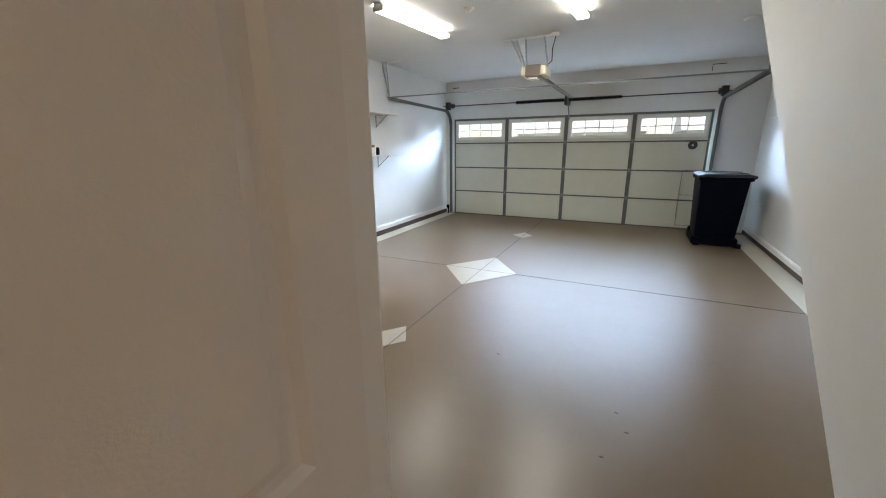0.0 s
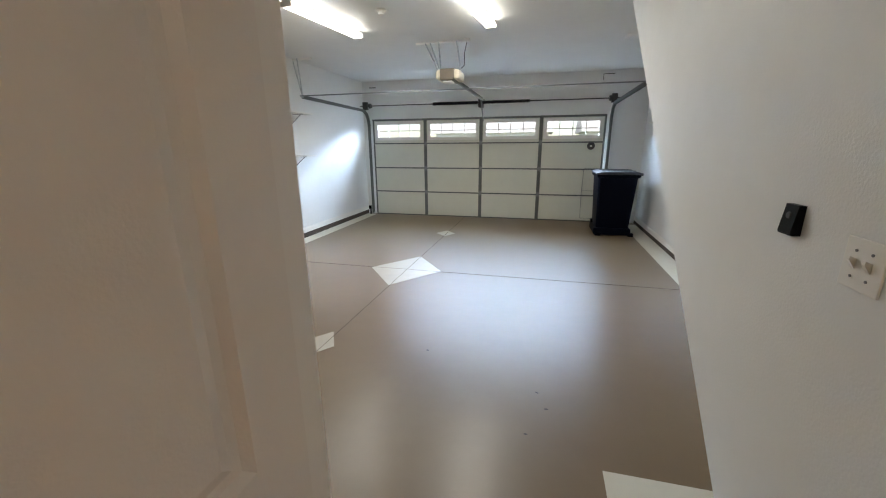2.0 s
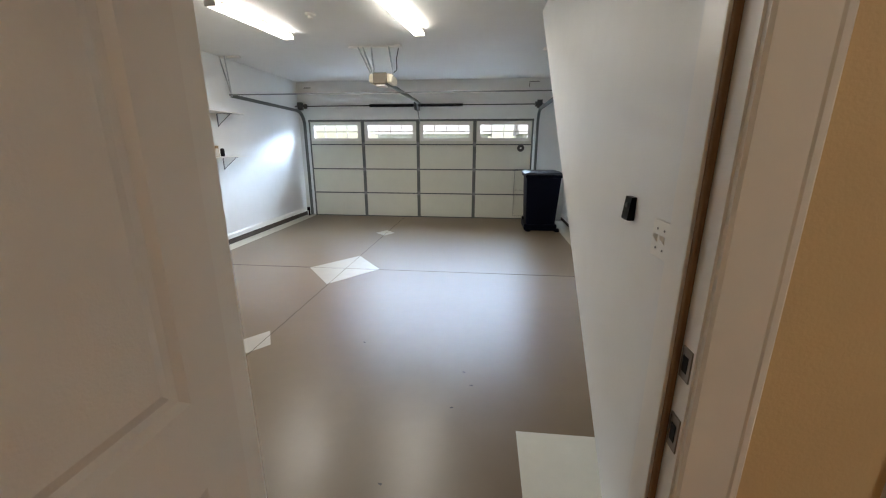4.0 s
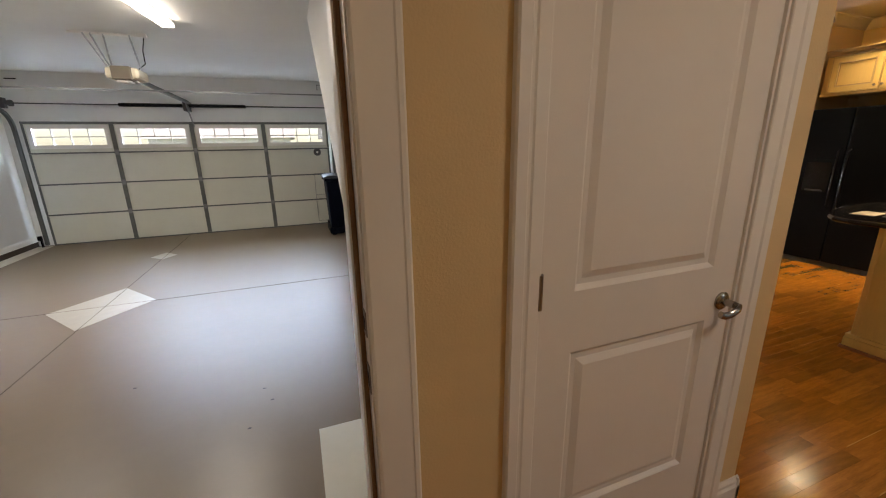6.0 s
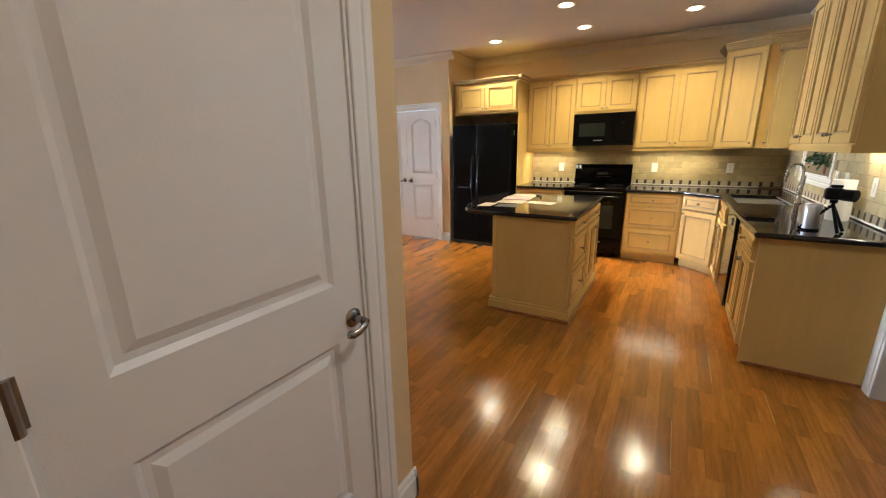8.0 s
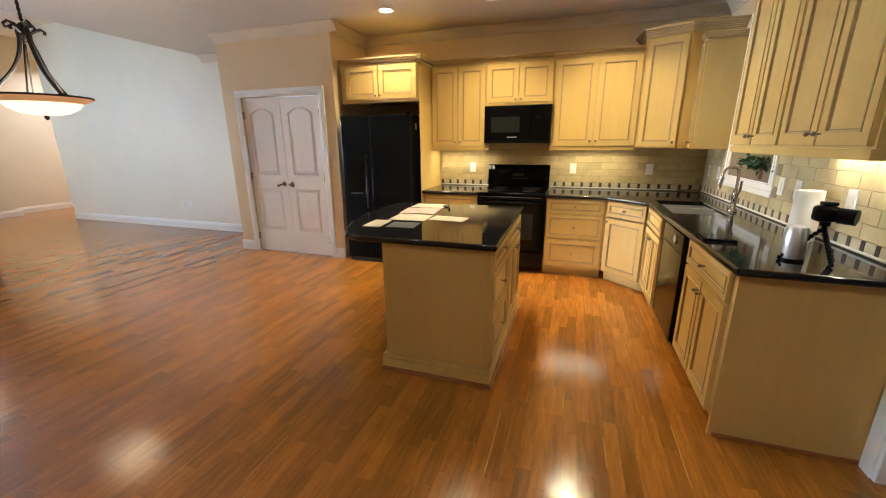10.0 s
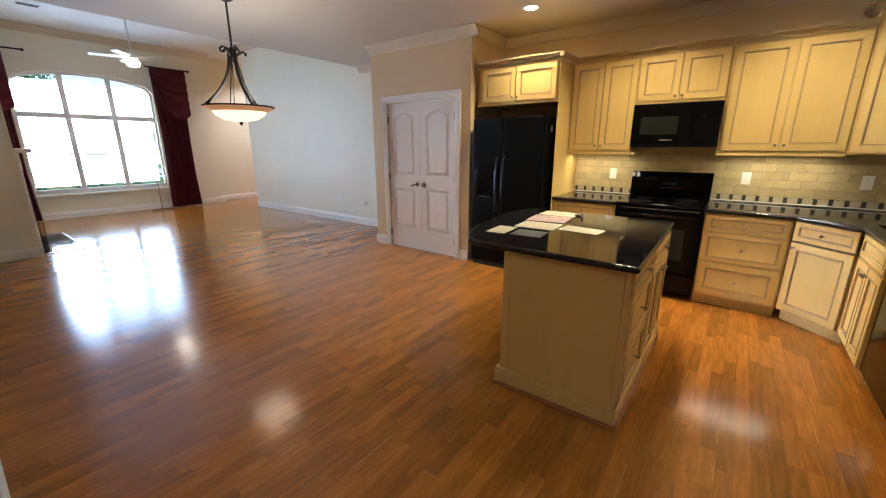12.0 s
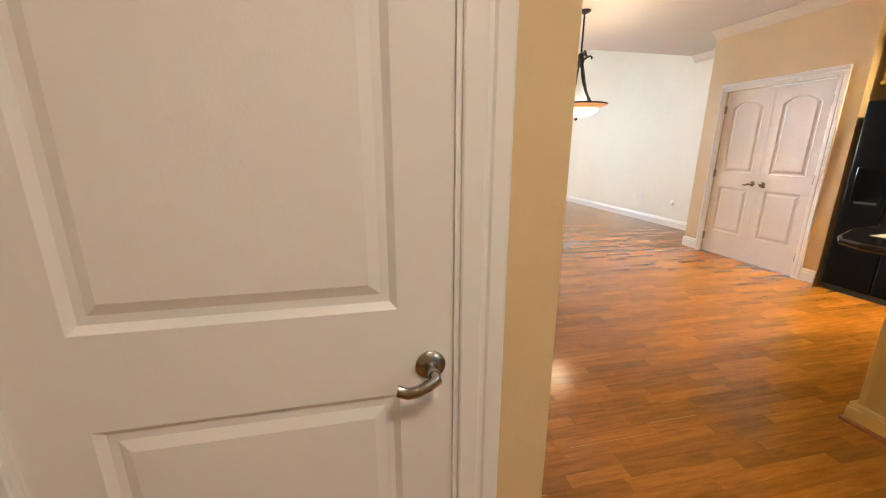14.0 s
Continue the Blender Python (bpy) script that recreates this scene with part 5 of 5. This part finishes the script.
# door button, painted borders, joints and marks on the floor
PLY, PLZ = 0.635, 1.17
BY, BZ = 0.9, 1.225
c = thing("door_button", (4.41, BY, BZ), "small black garage door push button", "door button")
part("case", prism(B(), [(4.4095, BZ - 0.042), (4.4095, BZ + 0.042), (4.392, BZ + 0.042), (4.383, BZ - 0.036), (4.385, BZ - 0.042)], "y", BY - 0.03, BY + 0.03), "black", c)
part("button", lathe(B(), [(0, -0.004), (0.009, -0.004), (0.01, 0), (0, 0)], 4.3885, BY, BZ + 0.012, 14, "x"), "dgrey", c)
c = thing("light_switch", (4.4095, PLY, PLZ), "white double toggle switch plate inside the garage", "light switch")
part("plate", box(B(), 4.4035, PLY - 0.058, PLZ - 0.058, 4.4095, PLY + 0.058, PLZ + 0.058, 0.002), "white", c)
for y in (PLY - 0.023, PLY + 0.023):
    part("toggle", prism(B(), [(4.4032, PLZ - 0.012), (4.4032, PLZ + 0.012), (4.39, PLZ + 0.017), (4.389, PLZ + 0.009)], "y", y - 0.005, y + 0.005), "door", c)
    for z in (PLZ - 0.03, PLZ + 0.03):
        part("screw", rod(B(), (4.4033, y, z), (4.4015, y, z), 0.0035, 8), "steel", c)
z = GF + 0.0012
struct("border_west", box(B(), GX0 + 0.012, 0.5, GF - 0.01, -0.08, 8.02, z), "cream_conc", "cream painted floor border")
struct("border_east", box(B(), 5.3, 2.6, GF - 0.01, 5.56, 7.9, z), "cream_conc", "cream painted floor border")
struct("border_step", box(B(), 4.085, 0.19, GF - 0.01, 4.6, 1.335, z), "cream_conc", "cream painted floor patch at the door")
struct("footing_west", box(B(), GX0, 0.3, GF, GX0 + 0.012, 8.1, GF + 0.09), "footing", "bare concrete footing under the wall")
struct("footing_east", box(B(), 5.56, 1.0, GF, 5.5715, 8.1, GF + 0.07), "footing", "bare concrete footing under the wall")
baseboard("baseboard_garage_w", "x", GX0, 1, 0.3, 8.1, GF + 0.09, 0.09)
baseboard("baseboard_garage_e", "x", 5.572, -1, 1.0, 8.1, GF + 0.07, 0.08)
baseboard("baseboard_garage_s", "x", 4.41, -1, 0.19, 0.62, GF, 0.12)
# two crossing joints and three diamonds
struct("floor_joint", box(B(), 2.043, 0.2, GF - 0.01, 2.049, 8.0, GF + 0.0026), "joint")
struct("floor_joint", box(B(), -0.08, 4.165, GF - 0.01, 2.042, 4.171, GF + 0.0026), "joint")
struct("floor_joint", box(B(), 2.0495, 4.165, GF - 0.01, 5.3, 4.171, GF + 0.0026), "joint")
for q in ([(2.03, 3.56), (2.5, 4.19), (2.04, 4.78), (1.55, 4.15)], [(1.967, 1.903), (2.14, 2.128), (2.005, 2.358), (1.815, 2.124)], [(2.06, 6.13), (2.2, 6.36), (2.0, 6.59), (1.85, 6.33)]):
    struct("painted_diamond", prism(B(), q, "z", GF - 0.01, GF + 0.0018), "pale_conc", "cream painted diamond on the garage floor")
rnd = random.Random(9)
for x, y in ((3.813, 1.745), (2.9, 2.25), (3.7, 1.5), (3.75, 1.9), (3.4, 0.9)):
    bm = B()
    n = 7
    vs = [bm.verts.new((x + rnd.uniform(0.006, 0.02) * math.cos(6.28 * k / n), y + rnd.uniform(0.004, 0.012) * math.sin(6.28 * k / n), GF + 0.001)) for k in range(n)]
    bm.faces.new(vs)
    struct("floor_chip", bm, "footing", "small dark chip in the floor coating")

# ---- living room ----
c = tagged(new("window_living"), kind="structure")
c.matrix_basis = pose(8.15, 10.85, 0.5)
cols = [6.99 + 2.32 * k / 3 for k in range(4)]
bm = B()
for k, x in enumerate(cols):
    ztop = 2.66 + 0.29 * math.sqrt(max(0, 1 - ((x - 8.15) / 1.16) ** 2))
    box(bm, max(x - 0.045, 6.99), 10.83, 0.5, min(x + 0.045, 9.31), 10.88, ztop)
for z in (0.5, 2.03):
    box(bm, 7.02, 10.832, z, 9.28, 10.878, z + 0.1)
part("frame", bm, "white", c)
bm = B()
arcp = [(8.15 + 1.16 * math.cos(a), 2.66 + 0.29 * math.sin(a)) for a in [math.pi * k / 20 for k in range(21)]]
inn = [(8.15 + 1.1 * math.cos(a), 2.64 + 0.25 * math.sin(a)) for a in [math.pi * k / 20 for k in range(21)]]
prism(bm, arcp + inn[::-1], "y", 10.835, 10.875)
part("arch", bm, "white", c)
for z in (1.28,):
    part("sash_bar", box(B(), 7.02, 10.84, z, 9.28, 10.87, z + 0.035), "white", c)
part("blind_rail", box(B(), 7.02, 10.8, 0.571, 9.28, 10.82, 0.6, 0.004), "white", c)
part("pane", prism(B(), [(6.99, 0.5), (9.31, 0.5)] + arcp, "y", 10.853, 10.857), "glass", c)
part("sill", box(B(), 6.93, 10.69, 0.47, 9.37, 10.83, 0.499, 0.005), "white", c)

def curtain(x0, x1, label):
    c = thing("curtain", ((x0 + x1) / 2, 10.6, 0.02), label, "curtain", "living room curtains")
    n, rows_ = 64, 18
    bm = B()
    vs = []
    for j in range(rows_ + 1):
        z = 0.02 + 3.16 * j / rows_
        row = []
        for i in range(n + 1):
            u = i / n
            pinch = 1 - 0.12 * math.sin(math.pi * j / rows_)
            x = (x0 + x1) / 2 + (u - 0.5) * (x1 - x0) * pinch
            y = 10.6 + 0.035 * math.sin(u * 2 * math.pi * 8 + 0.4 * math.sin(j * 0.5)) + 0.012 * math.sin(u * 31 + j * 0.3)
            row.append(bm.verts.new((x, y, z)))
        vs.append(row)
    for j in range(rows_):
        for i in range(n):
            bm.faces.new((vs[j][i], vs[j][i + 1], vs[j + 1][i + 1], vs[j + 1][i]))
    bmesh.ops.solidify(bm, geom=bm.faces[:], thickness=0.006)
    part("drape", bm, "curtain", c, smooth=True)
    bm = B()
    vs = []
    for j in range(15):
        row = []
        for i in range(25):
            u = i / 24
            sag = 0.45 * math.sin(math.pi * (u * 0.9 + 0.1)) * (j / 14) + 0.75 * u * (j / 14)
            row.append(bm.verts.new((x0 + (x1 - x0) * u * 1.06 - 0.01, 10.54 - 0.05 * math.sin(j * 1.1) ** 2 - 0.02 * math.sin(math.pi * u), 3.19 - 0.25 * (j / 14) - sag)))
        vs.append(row)
    for j in range(14):
        for i in range(24):
            bm.faces.new((vs[j][i], vs[j][i + 1], vs[j + 1][i + 1], vs[j + 1][i]))
    bmesh.ops.solidify(bm, geom=bm.faces[:], thickness=0.006)
    part("swag", bm, "curtain", c, "draped burgundy swag with gathered folds", smooth=True)


curtain(9.27, 9.94, "long burgundy curtain with a draped swag on a black rod")
curtain(6.36, 6.98, "long burgundy curtain drawn to the window's side")
for a, b in ((9.2, 10.08), (6.3, 7.3)):
    c = thing("curtain_rod", (a, 10.6, 3.22), "short dark curtain rod with ball finial", "curtain rod")
    part("rod", rod(B(), (a, 10.6, 3.215), (b, 10.6, 3.215), 0.016, 12), "bronze", c, smooth=True)
    part("finial", lathe(B(), [(0, -0.03), (0.028, -0.01), (0.028, 0.01), (0, 0.03)], b, 10.6, 3.215, 14, "x"), "bronze", c, smooth=True)
    part("bracket", rod(B(), ((a + b) / 2, 10.6, 3.2), ((a + b) / 2, 10.749, 3.2), 0.012, 8), "bronze", c)
struct("chimney_breast", box(B(), 5.661, 7.07, 0, 6.49, 9.4, LC), "living")
baseboard("baseboard_chimney_s", "y", 7.07, -1, 5.676, 6.506)
baseboard("baseboard_chimney_e", "x", 6.49, 1, 7.056, 7.5)
c = thing("mantel", (6.55, 8.2, 1.3), "white painted fireplace mantel shelf", "mantel")
part("shelf", box(B(), 6.491, 7.3, 1.38, 6.68, 9.2, 1.44, 0.008), "white", c)
part("frieze", box(B(), 6.491, 7.4, 1.15, 6.56, 9.1, 1.379, 0.004), "white", c)
for y in (7.4, 8.9):
    part("pilaster", box(B(), 6.491, y, 0, 6.55, y + 0.2, 1.149, 0.004), "white", c)
c = thing("hearth", (6.74, 8.0, 0), "polished dark stone hearth slab flush in the floor", "hearth")
part("slab", box(B(), 6.52, 7.2, 0.0, 6.95, 8.78, 0.006, 0.002), "granite", c)
part("border", wall(B(), "y", 7.13, 7.195, 6.5, 6.99, 0, 0.008), "rail", c)
part("border", box(B(), 6.955, 7.2, 0, 6.99, 8.85, 0.008), "rail", c)
FX, FY = 8.5, 8.9
c = thing("ceiling_fan", (FX, FY, LC), "white ceiling fan with a lit globe and pale blades", "ceiling fan")
part("rod", rod(B(), (FX, FY, 3.12), (FX, FY, LC - 0.001), 0.012, 10), "white", c)
part("motor", lathe(B(), [(0, 0.1), (0.08, 0.08), (0.1, 0.03), (0.09, -0.02), (0, -0.04)], FX, FY, 3.06), "white", c, smooth=True)
part("globe", lathe(B(), [(0, 0), (0.09, 0.0), (0.12, -0.04), (0.09, -0.1), (0, -0.12)], FX, FY, 3.015), "fanbulb", c, "lit frosted globe", smooth=True)
for k in range(5):
    a = math.radians(15 + 72 * k)
    m = Matrix.Translation((FX, FY, 3.07)) @ Matrix.Rotation(a, 4, "Z") @ Matrix.Rotation(radians(10), 4, "X")
    bm = box(B(), 0.16, -0.06, -0.004, 0.62, 0.06, 0.004, 0.003)
    box(bm, 0.08, -0.015, -0.006, 0.17, 0.015, 0.0)
    bm.transform(m)
    part("blade", bm, "white", c)
area("fan_glow", look((FX, FY, 2.88), (FX, FY + 0.001, 0)), 0.2, 0.2, 6, (1, 0.75, 0.48), 175)
for x, y in ((7.3, 9.2), (9.2, 8.6)):
    c = thing("ceiling_vent", (x, y, LC), "small slotted white ceiling vent", "ceiling vent")
    bm = box(B(), x - 0.15, y - 0.08, LC - 0.008, x + 0.15, y + 0.08, LC - 0.001)
    part("frame", bm, "white", c)
    for k in range(5):
        part("slat", box(B(), x - 0.13, y - 0.06 + 0.027 * k, LC - 0.012, x + 0.13, y - 0.05 + 0.027 * k, LC - 0.0085), "stile", c)
c = thing("tablet_stand", (8.95, 10.2, 0), "low thin metal stand on the floor before the window", "stand")
part("pole", rod(B(), (8.98, 10.4, 0.03), (8.98, 10.4, 0.78), 0.008, 8), "nickel", c)
part("tray", box(B(), 8.7, 10.3, 0.78, 9.2, 10.5, 0.8, 0.006), "white", c)
part("foot", tube(B(), [(8.75, 10.25, 0.012), (8.98, 10.4, 0.03), (9.2, 10.25, 0.012)], 0.01, 8), "black", c)

# ---- stairs behind the closed door ----
c = thing("staircase", (5.0, 0.5, 0), "steep straight staircase carpeted in brown", "stairs")
for k in range(14):
    y = 0.52 + 0.228 * k
    z = 0.195 * (k + 1)
    bm = box(B(), 4.56, y, z - 0.195, 5.5, y + 0.26, z - 0.03)
    box(bm, 4.56, y - 0.02, z - 0.03, 5.5, y + 0.26, z, 0.012)
    part("step", bm, "carpet", c, smooth=True)
for x0, x1 in ((4.481, 4.559), (5.501, 5.578)):
    part("stringer", prism(B(), [(0.35, 0.0), (0.62, 0.0), (3.9, 2.7), (3.9, 3.1), (0.35, 0.22)], "x", x0, x1), "white", c, "white painted stair skirt board")
c = thing("handrail", (5.5, 1.5, 1.5), "flat oak handrail board on the stair wall", "handrail")
part("rail", prism(B(), [(0.75, 0.92), (0.75, 1.04), (3.8, 3.62), (3.8, 3.5)], "x", 5.52, 5.545), "rail", c)
part("bracket", box(B(), 5.545, 1.5, 1.6, 5.579, 1.54, 1.64), "nickel", c)
c = thing("stair_lift", (4.72, 0.7, 0.3), "folded beige stair lift with tan seat back on twin rails", "stair lift")
for x in (4.6, 4.68):
    part("rail", rod(B(), (x, 0.35, 0.12), (x, 3.7, 2.98), 0.018, 10), "stainless", c)
bm = box(B(), 4.56, 0.42, 0.14, 4.84, 0.78, 0.42, 0.05)
part("carriage", bm, "beige", c)
part("footrest", box(B(), 4.845, 0.45, 0.16, 4.89, 0.74, 0.46, 0.02), "beige", c, "folded beige footrest")
part("seat", box(B(), 4.6, 0.45, 0.52, 4.84, 0.75, 0.58, 0.02), "beige", c)
part("post", rod(B(), (4.68, 0.6, 0.42), (4.68, 0.6, 0.52), 0.035, 14), "beige", c)
part("backrest", box(B(), 4.5, 0.42, 0.62, 4.55, 0.78, 1.05, 0.022), "tan", c)
for y in (0.38, 0.8):
    part("armrest", tube(B(), [(4.56, y, 0.7), (4.68, y, 0.72), (4.66, y, 0.95)], 0.024, 10), "beige", c, smooth=True)
part("belt", box(B(), 4.6, 0.41, 0.585, 4.72, 0.44, 0.66, 0.006), "black", c)
part("buckle", box(B(), 4.63, 0.403, 0.6, 4.67, 0.409, 0.65), "red", c)

# ---- outside ----
struct("ground", box(B(), -250, 8.4, -0.35, 250, 300, -0.25), "grass")
struct("driveway", box(B(), -0.6, 8.41, -0.26, 5.4, 30, GF - 0.02), "drive")
struct("road", box(B(), -120, 30.5, -0.26, 120, 37, -0.235), "drive")
rnd = random.Random(2)
for k, (x, y, r) in enumerate(((7.3, 12.6, 0.35), (8.2, 12.7, 0.42), (9.1, 12.6, 0.36))):
    c = thing("shrub", (x, y, -0.25), "low clipped dark green shrub outside the window", "shrub")
    bm = B()
    for i in range(420):
        a, e_ = rnd.uniform(0, 6.28), rnd.uniform(-0.2, 1.5)
        rr = r * rnd.uniform(0.75, 1.05)
        o = Vector((x + rr * 1.4 * math.cos(a) * math.cos(e_), y + rr * math.sin(a) * math.cos(e_), 0.05 + rr * 1.3 * math.sin(e_)))
        m = Matrix.Translation(o) @ Euler((rnd.uniform(-1.5, 1.5), rnd.uniform(-1.5, 1.5), a)).to_matrix().to_4x4()
        bm.faces.new([bm.verts.new(m @ Vector(v)) for v in ((-0.03, 0, 0), (0, 0.02, 0), (0.03, 0, 0), (0, -0.02, 0))])
    part("foliage", bm, "leaf", c)
    part("stem", rod(B(), (x, y, -0.25), (x, y, 0.2), 0.03, 8), "terracotta", c)
for k, (x, y, h) in enumerate(((12.0, 43, 6.5), (22, 42, 6))):
    c = thing("tree", (x, y, -0.25), "leafy tree across the road", "tree")
    part("trunk", rod(B(), (x, y, -0.25), (x, y, h * 0.6), 0.18, 10, 0.08), "terracotta", c)
    bm = B()
    for i in range(900):
        a, e_ = rnd.uniform(0, 6.28), rnd.uniform(-1.2, 1.5)
        rr = h * 0.38 * rnd.uniform(0.4, 1.05) * (1 + 0.2 * math.sin(3 * a + k))
        o = Vector((x + rr * math.cos(a) * math.cos(e_), y + rr * math.sin(a) * math.cos(e_), h * 0.65 + rr * 1.1 * math.sin(e_)))
        m = Matrix.Translation(o) @ Euler((rnd.uniform(-1.5, 1.5), rnd.uniform(-1.5, 1.5), a)).to_matrix().to_4x4()
        bm.faces.new([bm.verts.new(m @ Vector(v) * 1) for v in ((-0.22, 0, 0), (0, 0.16, 0), (0.22, 0, 0), (0, -0.16, 0))])
    part("crown", bm, "leaf", c)
for x, w in ((-9, 13), (8, 14), (26, 13)):
    c = thing("house", (x + w / 2, 50, -0.25), "pale single-storey house across the road", "house")
    part("wall", box(B(), x, 46, -0.25, x + w, 56, 2.7), "brick", c)
    part("roof", prism(B(), [(45.4, 2.7), (56.6, 2.7), (51, 5.6)], "x", x - 0.5, x + w + 0.5), "roof", c)
    for k in range(3):
        xx = x + 1.5 + k * (w - 3) / 2.4
        wn_ = part("window", box(B(), xx, 45.93, 0.8, xx + 1.3, 45.99, 2.1), "white", c)
        part("pane", box(B(), xx + 0.1, 45.9, 0.9, xx + 1.2, 45.925, 2.0), "darkglass", wn_)


# ---- tiles of the backsplash ----
def shared(name, bm, material):
    me = bpy.data.meshes.new(name)
    bm.to_mesh(me)
    bm.free()
    me.materials.append(M[material])
    return me


def piece(name, me, parent, m):
    ob = new(name, me)
    ob.parent = parent
    ob.matrix_basis = m
    return ob


def backsplash(name, length, origin, rz, gaps):
    """Runs along local x from the origin; the wall is the local plane y = 0 and the tiles stand out to -y."""
    c = tagged(new(name), kind="structure", label="honed travertine tile backsplash with a dark and light accent band")
    c.matrix_basis = pose(*origin, 0, 0, rz)
    local("grout_bed", box(B(), 0, -0.008, 0.0, length, -0.001, 0.47), "grout", c)
    full = shared("tile", box(B(), 0.001, -0.013, 0.001, 0.199, -0.0085, 0.0775, 0.002), "tile")
    acc = shared("accent_tile", box(B(), 0.0, -0.0145, 0.0, 0.03, -0.0085, 0.052, 0.001), "accent")
    lite = shared("accent_tile_light", box(B(), 0.0, -0.0135, 0.0, 0.073, -0.0085, 0.052, 0.001), "tile_light")
    n = int(length / 0.105)
    for k in range(n + 1):
        x = k * 0.105 + 0.001
        if x + 0.103 > length:
            break
        piece("accent_tile", acc, c, Matrix.Translation((x, 0, 0.0195)))
        piece("accent_tile", lite, c, Matrix.Translation((x + 0.031, 0, 0.0195)))
    for k in range(n // 3):
        a_, b_ = k * 0.315, min(length, k * 0.315 + 0.3135)
        local("pencil_liner", box(B(), a_, -0.0165, 0.007, b_, -0.0085, 0.0185, 0.001), "white", c)
    for r in range(5):
        z = 0.0735 + 0.079 * r
        x = -0.1 if r % 2 else 0.0
        while x < length - 0.01:
            blocked = any(a < x + 0.1 < b and z + 0.04 > lo_ for a, b, lo_ in gaps)
            if x < -0.01 or x + 0.2 > length:
                a, b = max(0, x), min(length, x + 0.199)
                if b - a > 0.02:
                    local("tile", box(B(), a + 0.001, -0.013, z + 0.001, b, -0.0085, z + 0.0775, 0.002), "tile", c)
            elif not blocked:
                piece("tile", full, c, Matrix.Translation((x, 0, z)))
            x += 0.2
    return c


backsplash("backsplash_east", 3.06, (10.66, 1.17, 0.922), -90, [])
backsplash("backsplash_south", 3.08, (10.645, -1.91, 0.922), 180, [(0.66, 1.6, 0.14)])

# ---- strip wood floor ----
def wood_floor():
    c = tagged(new("wood_floor"), kind="structure", label="glossy oak strip floor in warm orange brown")
    rnd = random.Random(7)
    sizes = (0.28, 0.36, 0.45, 0.56)
    w = 0.068
    meshes = {}
    for s in sizes:
        bm = box(B(), 0, 0, -0.01, s - 0.0005, w - 0.0004, 0)
        top = [e for e in bm.edges if all(v.co.z > -0.001 for v in e.verts)]
        bmesh.ops.bevel(bm, geom=top, offset=0.0004, segments=1, affect="EDGES")
        meshes[s] = shared("plank", bm, "wood_piece")
    vs, fs, count = [], [], 0
    sv, sf = [], []
    y = -2.0
    row = 0
    while y < 11.1:
        x = 1.5 - rnd.random() * 0.5 if y < 0.05 else 5.66 - rnd.random() * 0.5
        xs = 1.5 if y < 0.04 else 5.66
        xe = 13.0 if y > 9.2 else 10.7
        while x < xe:
            s = rnd.choice(sizes)
            a, b = max(x, xs), min(x + s, xe)
            if b - a > 0.2 and rnd.random() < 0.06:
                k, q0, q1, yy, t = len(sv), a + rnd.random() * 0.1, b - rnd.random() * 0.1, y + rnd.choice((0.001, w - 0.006)), rnd.uniform(0.003, 0.005)
                sv += [(q0, yy, 0.0003), (q1, yy + 0.001, 0.0003), (q1 - 0.02, yy + t, 0.0003), (q0 + 0.03, yy + t, 0.0003)]
                sf.append((k, k + 1, k + 2, k + 3))
            if b - a > 0.03:
                if count < 300 and a == x and b == x + s and 5.75 < x < 8.3 and -0.85 < y < -0.85 + w * 34 and not (7.4 < x < 9.1 and -0.2 < y < 0.65):
                    piece("plank", meshes[s], c, Matrix.Translation((x, y, 0)))
                    count += 1
                else:
                    k = len(vs)
                    x0, x1, y0, y1, e = a, b - 0.0005, y, y + w - 0.0004, 0.0004
                    vs += [(x0, y0, -0.01), (x1, y0, -0.01), (x1, y1, -0.01), (x0, y1, -0.01), (x0, y0, -e), (x1, y0, -e), (x1, y1, -e), (x0, y1, -e),
                           (x0 + e, y0 + e, 0), (x1 - e, y0 + e, 0), (x1 - e, y1 - e, 0), (x0 + e, y1 - e, 0)]
                    fs += [(k + 8, k + 9, k + 10, k + 11)]
                    for q in range(4):
                        r_ = (q + 1) % 4
                        fs += [(k + q, k + r_, k + 4 + r_, k + 4 + q), (k + 4 + q, k + 4 + r_, k + 8 + r_, k + 8 + q)]
            x += s
        y += w
        row += 1
    me = bpy.data.meshes.new("planks")
    me.from_pydata(vs, [], fs)
    me.materials.append(M["wood"])
    ob = new("planks", me)
    ob.parent = c
    tagged(ob, "oak floor strips", kind="stuff")
    me = bpy.data.meshes.new("sapwood_streaks")
    me.from_pydata(sv, [], sf)
    me.materials.append(M["sapwood"])
    ob = new("sapwood_streaks", me)
    ob.parent = c
    tagged(ob, "pale sapwood streaks along the edges of single strips", kind="stuff")


wood_floor()
